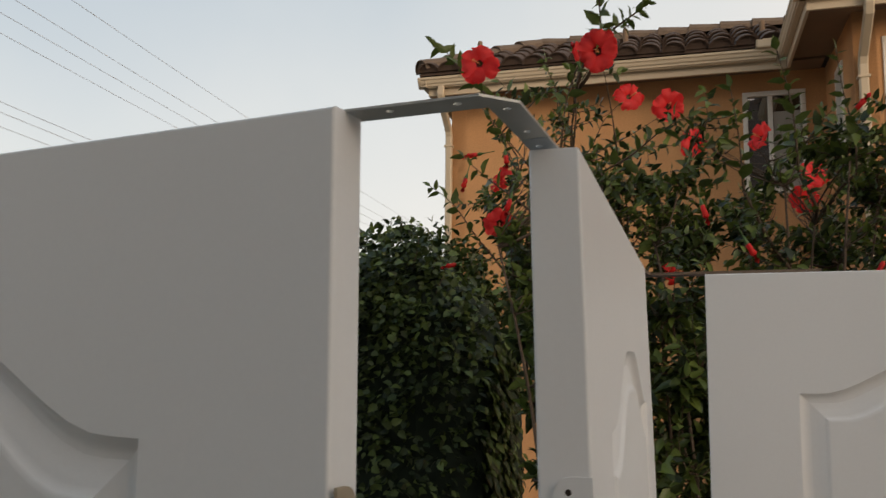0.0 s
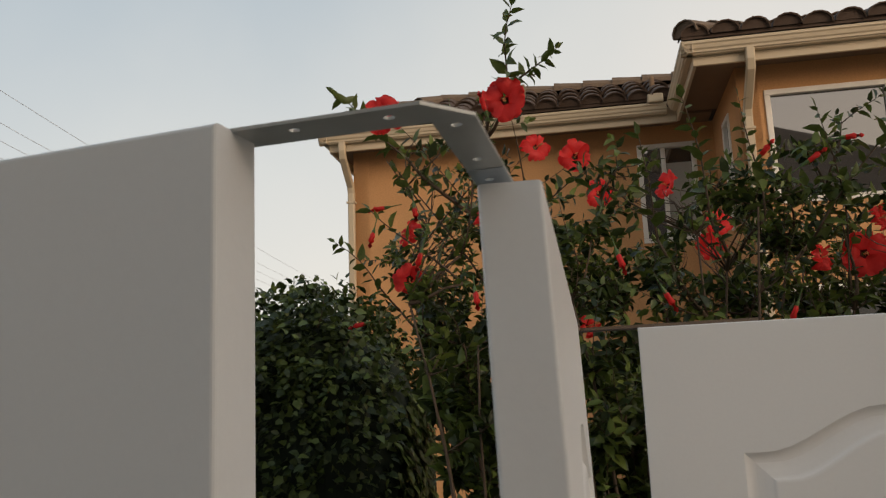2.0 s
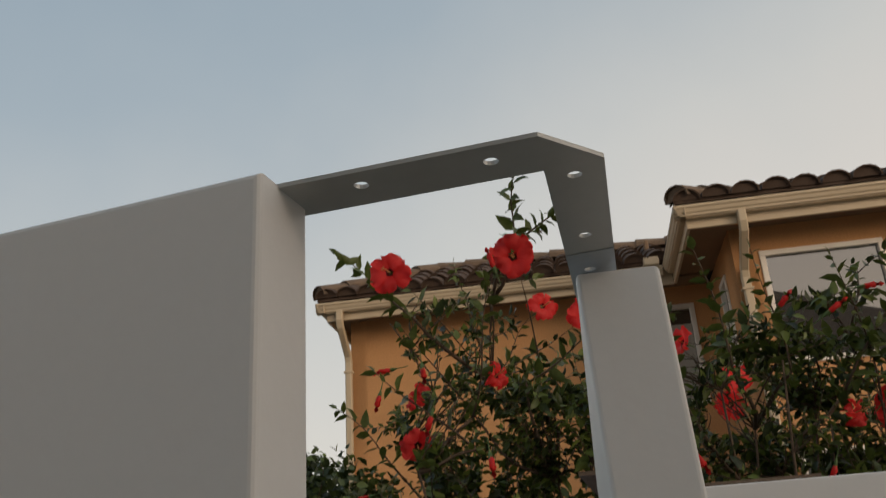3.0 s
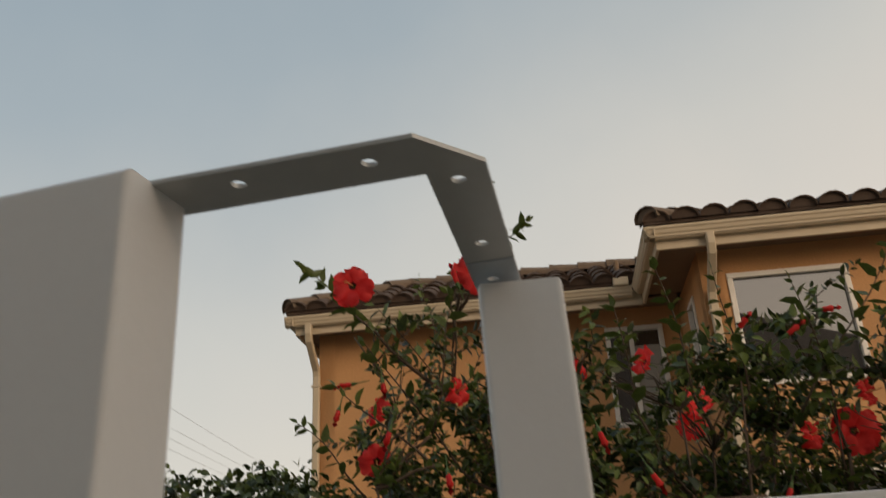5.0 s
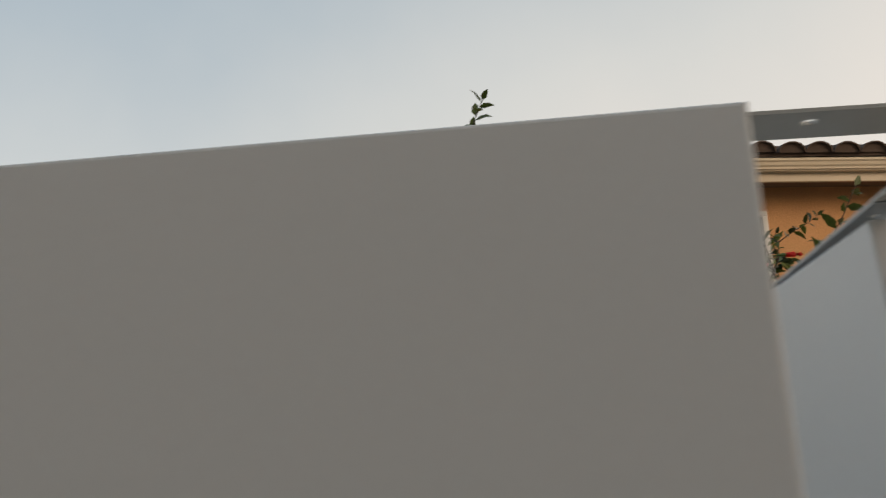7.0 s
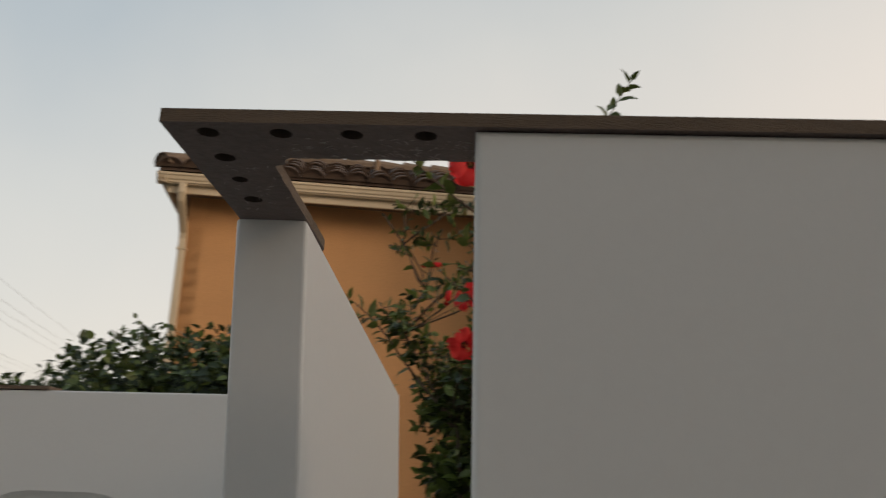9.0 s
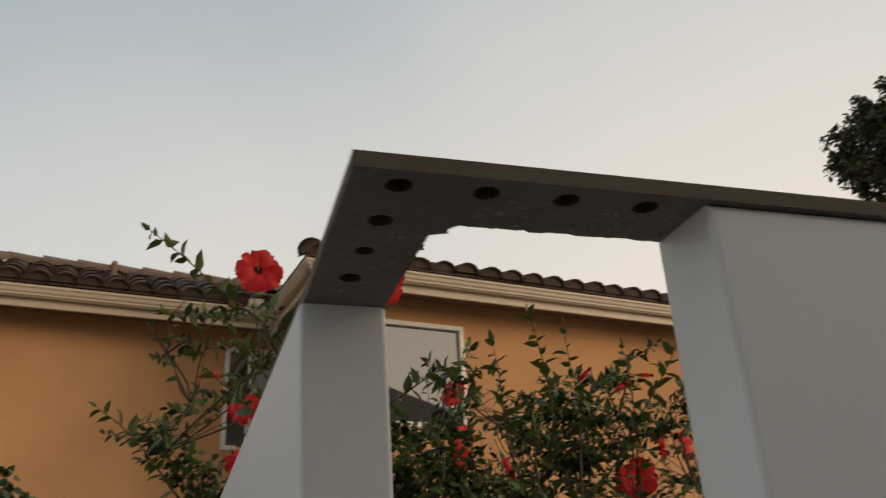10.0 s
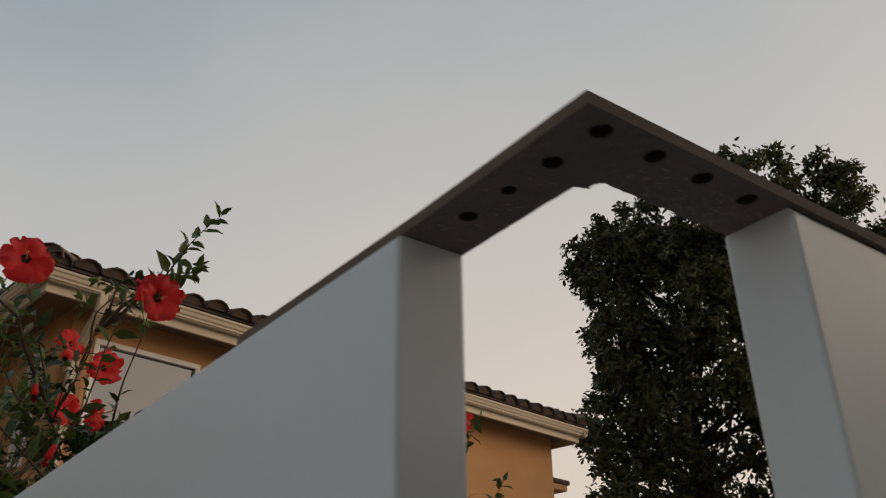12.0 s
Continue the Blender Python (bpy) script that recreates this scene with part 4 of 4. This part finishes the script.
def hedge():
    rng = random.Random(8)
    ob = thing("hedge", pose(-3, 3.8, 0), "dense dark green ficus hedge with glossy leaves", "hedge")
    off = Vector((3, -3.8, 0))
    def top(x):
        return float(np.interp(x, [e[0] for e in HEDGE_TOP], [e[1] for e in HEDGE_TOP]))
    def skin(u, v):
        """u: along the hedge, v: 0 at the near foot, over the top, to 1 at the far foot."""
        x = -5.2 + 3.78 * u
        h = top(x) + 0.06 * noise.noise(Vector((x * 3, v * 4, 1)))
        a = math.pi * v
        e = 0.55
        y = 3.85 - 0.80 * math.copysign(abs(math.cos(a)) ** e, math.cos(a))
        z = h * abs(math.sin(a)) ** 0.35
        y += 0.10 * noise.noise(Vector((x * 2.2, z * 2.2, 3)))
        pinch = 1 - max(0, (u - 0.86) / 0.14) ** 2 * 0.55
        return Vector((x, 3.85 + (y - 3.85) * pinch, z))
    # solid near-black core, added as the shade seen between the leaves
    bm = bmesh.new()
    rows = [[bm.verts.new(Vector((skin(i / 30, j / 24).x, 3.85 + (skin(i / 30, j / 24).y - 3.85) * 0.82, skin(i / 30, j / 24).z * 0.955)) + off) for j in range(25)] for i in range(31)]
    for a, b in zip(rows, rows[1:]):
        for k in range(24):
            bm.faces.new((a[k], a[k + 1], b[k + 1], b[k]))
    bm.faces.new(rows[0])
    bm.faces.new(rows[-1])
    part("inner_mass", bm, M_CORE, ob, "near-black inner mass standing in for the shade inside the hedge")
    spots = []
    for k in range(23000):
        u = rng.random() ** 0.6
        v = rng.uniform(0.02, 0.80)
        p = skin(u, v)
        c = Vector((p.x - (0.25 if u > 0.9 else 0), 3.85, p.z * 0.75))
        out = (p - c).normalized()
        if u > 0.94:
            out = (out + Vector((0.8, 0, 0))).normalized()
        lump = noise.noise(p * 4.2)
        if lump < -0.22 and rng.random() < 0.75:
            continue
        p = p + out * (0.16 * lump - 0.02)
        p = p + out * rng.uniform(-0.20, 0.06) + Vector((rng.uniform(-.03, .03), 0, rng.uniform(-.03, .03)))
        way = Vector((rng.uniform(-1, 1), rng.uniform(-0.6, 0.6), rng.uniform(-1.0, 0.1))) + out * 0.5
        if p.z > top(p.x) - 0.12:
            way = Vector((rng.uniform(-0.8, 0.8), rng.uniform(-0.8, 0.8), rng.uniform(-0.5, 0.9)))
        spots.append((p + off, way, out + Vector((rng.uniform(-1, 1), rng.uniform(-.8, .8), rng.uniform(-0.3, 0.8))), rng.uniform(0.032, 0.062)))
    # end face
    for k in range(4600):
        v = rng.uniform(0.1, 0.6)
        p = skin(1.0, v)
        p = Vector((p.x + rng.uniform(-0.08, 0.06), 3.85 + (p.y - 3.85) * rng.uniform(0.1, 1.0), p.z * rng.uniform(0.05, 1.0)))
        spots.append((p + off, Vector((0.5, rng.uniform(-0.6, 0.6), -0.7)), Vector((1, rng.uniform(-.4, .4), 0.4)), rng.uniform(0.05, 0.08)))
    bm = bmesh.new()
    for k in range(40):
        x = rng.uniform(-3.6, -1.55)
        p = Vector((x, rng.uniform(3.3, 4.1), top(x) - 0.12))
        leafy_twig(spots, bm, p + off, p + off + Vector((rng.uniform(-.08, .08), rng.uniform(-.08, .08), rng.uniform(0.10, 0.19))), rng, 0.06, 0.02, 0.003)
    leaf_ob = new("foliage", leaves_mesh("foliage", spots, M_HEDGE, ROUND_V))
    leaf_ob.parent = ob
    tagged(leaf_ob, "glossy drooping dark green leaves", kind="stuff")
    tagged(part("fine_branchwork", bm, M_BARK, ob), kind="stuff")


def tree(name, base, height, blobs, leaf, count, label, seed, trunk_r):
    """A tree: trunk, limbs to each clump, and clumps of leaves with gaps between."""
    rng = random.Random(seed)
    ob = thing(name, Matrix.Translation(base), label, "tree")
    bm = bmesh.new()
    tube(bm, bent((0, 0, 0), (0.2, 0.1, height * 0.72), rng, 0.25, 8), [trunk_r * (1 - 0.8 * k / 8) for k in range(9)], 10)
    for c, r in blobs[::3]:
        c = Vector(c)
        tube(bm, bent((0.05, 0, max(0.8, c.z - 1.6)), c, rng, 0.2, 5), [trunk_r * 0.32 * (1 - 0.8 * k / 5) for k in range(6)], 6)
    part("trunk", bm, M_TRUNK, ob, smooth=True)
    spots = []
    weight = [r ** 2 for _, r in blobs]
    for c, r in blobs:
        c = Vector(c)
        n = int(count * r ** 2 / sum(weight))
        subs = []
        for _ in range(max(8, int(r * 26))):
            d = Vector((rng.gauss(0, 1), rng.gauss(0, 1), rng.gauss(0, 1))).normalized()
            subs.append(c + d * r * rng.uniform(0.55, 1.0))
        for _ in range(n):
            s = subs[rng.randrange(len(subs))]
            d = Vector((rng.gauss(0, 1), rng.gauss(0, 1), rng.gauss(0, 1)))
            p = s + d * r * 0.14
            way = Vector((rng.gauss(0, 1), rng.gauss(0, 1), rng.gauss(-0.3, 0.8)))
            spots.append((p, way, Vector((rng.gauss(0, 1), rng.gauss(0, 1), 1)), leaf * rng.uniform(0.6, 1.3)))
    leaf_ob = new("crown", leaves_mesh("crown", spots, M_TREE))
    leaf_ob.parent = ob
    tagged(leaf_ob, kind="stuff")


hibiscus()
hedge()
rng = random.Random(5)
blobs = []
left, deep = Vector((-0.61, 0.79, 0)), Vector((0.79, 0.61, 0))
for k in range(96):
    side = 1.55 - 5.9 * ((k * 0.618) % 1.0)
    roof_z = float(np.interp(side, (-4.4, -3.4, -2.5, -1.7, -0.6, 0.8, 1.6), (10.0, 11.5, 11.0, 11.9, 11.5, 10.9, 10.4)))
    z = 3.0 + (roof_z - 3.0) * ((k + 0.5) / 96) ** 0.85
    p = left * side + deep * rng.uniform(-1.5, 1.5)
    blobs.append(((p.x, p.y, z), rng.uniform(0.5, 0.8)))
for side, z, r in ((1.75, 10.4, 0.5), (1.95, 10.0, 0.35), (1.2, 10.8, 0.5), (0.5, 11.2, 0.5), (-0.4, 11.6, 0.5), (-1.5, 12.0, 0.55), (-1.8, 12.2, 0.35), (-3.4, 11.7, 0.5), (-3.8, 11.4, 0.4), (1.6, 9.2, 0.5), (1.5, 8.4, 0.5), (1.4, 7.6, 0.5), (1.75, 6.7, 0.5), (1.9, 6.1, 0.45), (1.8, 5.3, 0.45), (1.7, 4.6, 0.5)):
    p = left * side
    blobs.append(((p.x, p.y, z), r))
tree("evergreen_tree", (12.5, 10.2, 0), 11.4, blobs, 0.145, 105000, "tall dark evergreen tree beyond the house", 17, 0.24)
blobs = [((rng.uniform(-2.1, 2.1), rng.uniform(-1.2, 1.2), rng.uniform(3.5, 5.95)), rng.uniform(0.7, 1.1)) for k in range(16)]
tree("round_tree", (-16.6, 19.6, 0), 5.8, blobs, 0.20, 14000, "round dark green tree in the distance", 23, 0.18)


# ---- power lines ----
def cable(p, way, label):
    cu = bpy.data.curves.new("power_line", "CURVE")
    cu.dimensions, cu.bevel_depth, cu.bevel_resolution = "3D", 0.0055, 1
    sp = cu.splines.new("POLY")
    n = 24
    sp.points.add(n)
    for k in range(n + 1):
        u = k / n
        q = Vector(p) + Vector(way) * (-26 + 90 * u)
        sp.points[k].co = (q.x, q.y, q.z + 1.1 * ((2 * u - 0.58) ** 2 - 0.02), 1)
    cu.materials.append(M_WIRE)
    tagged(new("power_line", cu), label, "cable", "overhead power lines")


for p in ((-12.71, 10.13, 8.51), (-13.34, 9.42, 8.34), (-13.57, 9.26, 8.10), (-13.65, 9.36, 7.75), (-13.90, 9.64, 6.55), (-13.93, 9.68, 6.36), (-13.98, 9.74, 6.10)):
    cable(p, (-0.265, 0.964, 0), "thin dark overhead power line against the sky")


# ---- house behind the viewer, seen in the window glass ----
nb = thing("neighbour_house", pose(2.0, -8.6, 0), "tall beige stucco neighbouring house with a brown tile roof", "house")
part("wall", box(bmesh.new(), -11, 14.5, -10, 4.0, 0, 6.0), M_NWALL, nb)
bm = bmesh.new()
low = [bm.verts.new(p) for p in ((-11.6, 4.5, 5.95), (15.1, 4.5, 5.95), (15.1, -10.6, 5.95), (-11.6, -10.6, 5.95))]
high = [bm.verts.new(p) for p in ((-5.5, -2.5, 11.2), (6.0, -2.5, 11.2))]
bm.faces.new(low)
bm.faces.new((low[0], low[1], high[1], high[0]))
bm.faces.new((low[2], low[3], high[0], high[1]))
bm.faces.new((low[1], low[2], high[1]))
bm.faces.new((low[3], low[0], high[0]))
part("roof", bm, M_TILE, nb)


# ---- roof tiles, one by one ----
tile_slope(roof_l, -2.93, 1.30, 9.08, ML, 4, lambda s, run: run < KL - 0.15 and s > -2.93 + run + 0.05)
tile_slope(roof_r, 1.23, 9.60, 7.47, MR, 3, lambda s, run: 1.23 + run < s < 9.60 - run)
hip_line(roof_l, (-2.90, 9.11, z0 + 0.02), (-2.93 + KL, 9.08 + KL, z0 + ML * KL + 0.02))
hip_line(roof_l, (-2.93 + KL, 9.08 + KL, z0 + ML * KL + 0.0), (2.6, 9.08 + KL, z0 + ML * KL + 0.0))
hip_line(roof_r, (1.27, 7.51, z0 + 0.02), (2.93, 9.17, z0 + MR * 1.7 + 0.02))
hip_line(roof_r, (9.56, 7.51, z0 + 0.02), (7.9, 9.17, z0 + MR * 1.7 + 0.02))
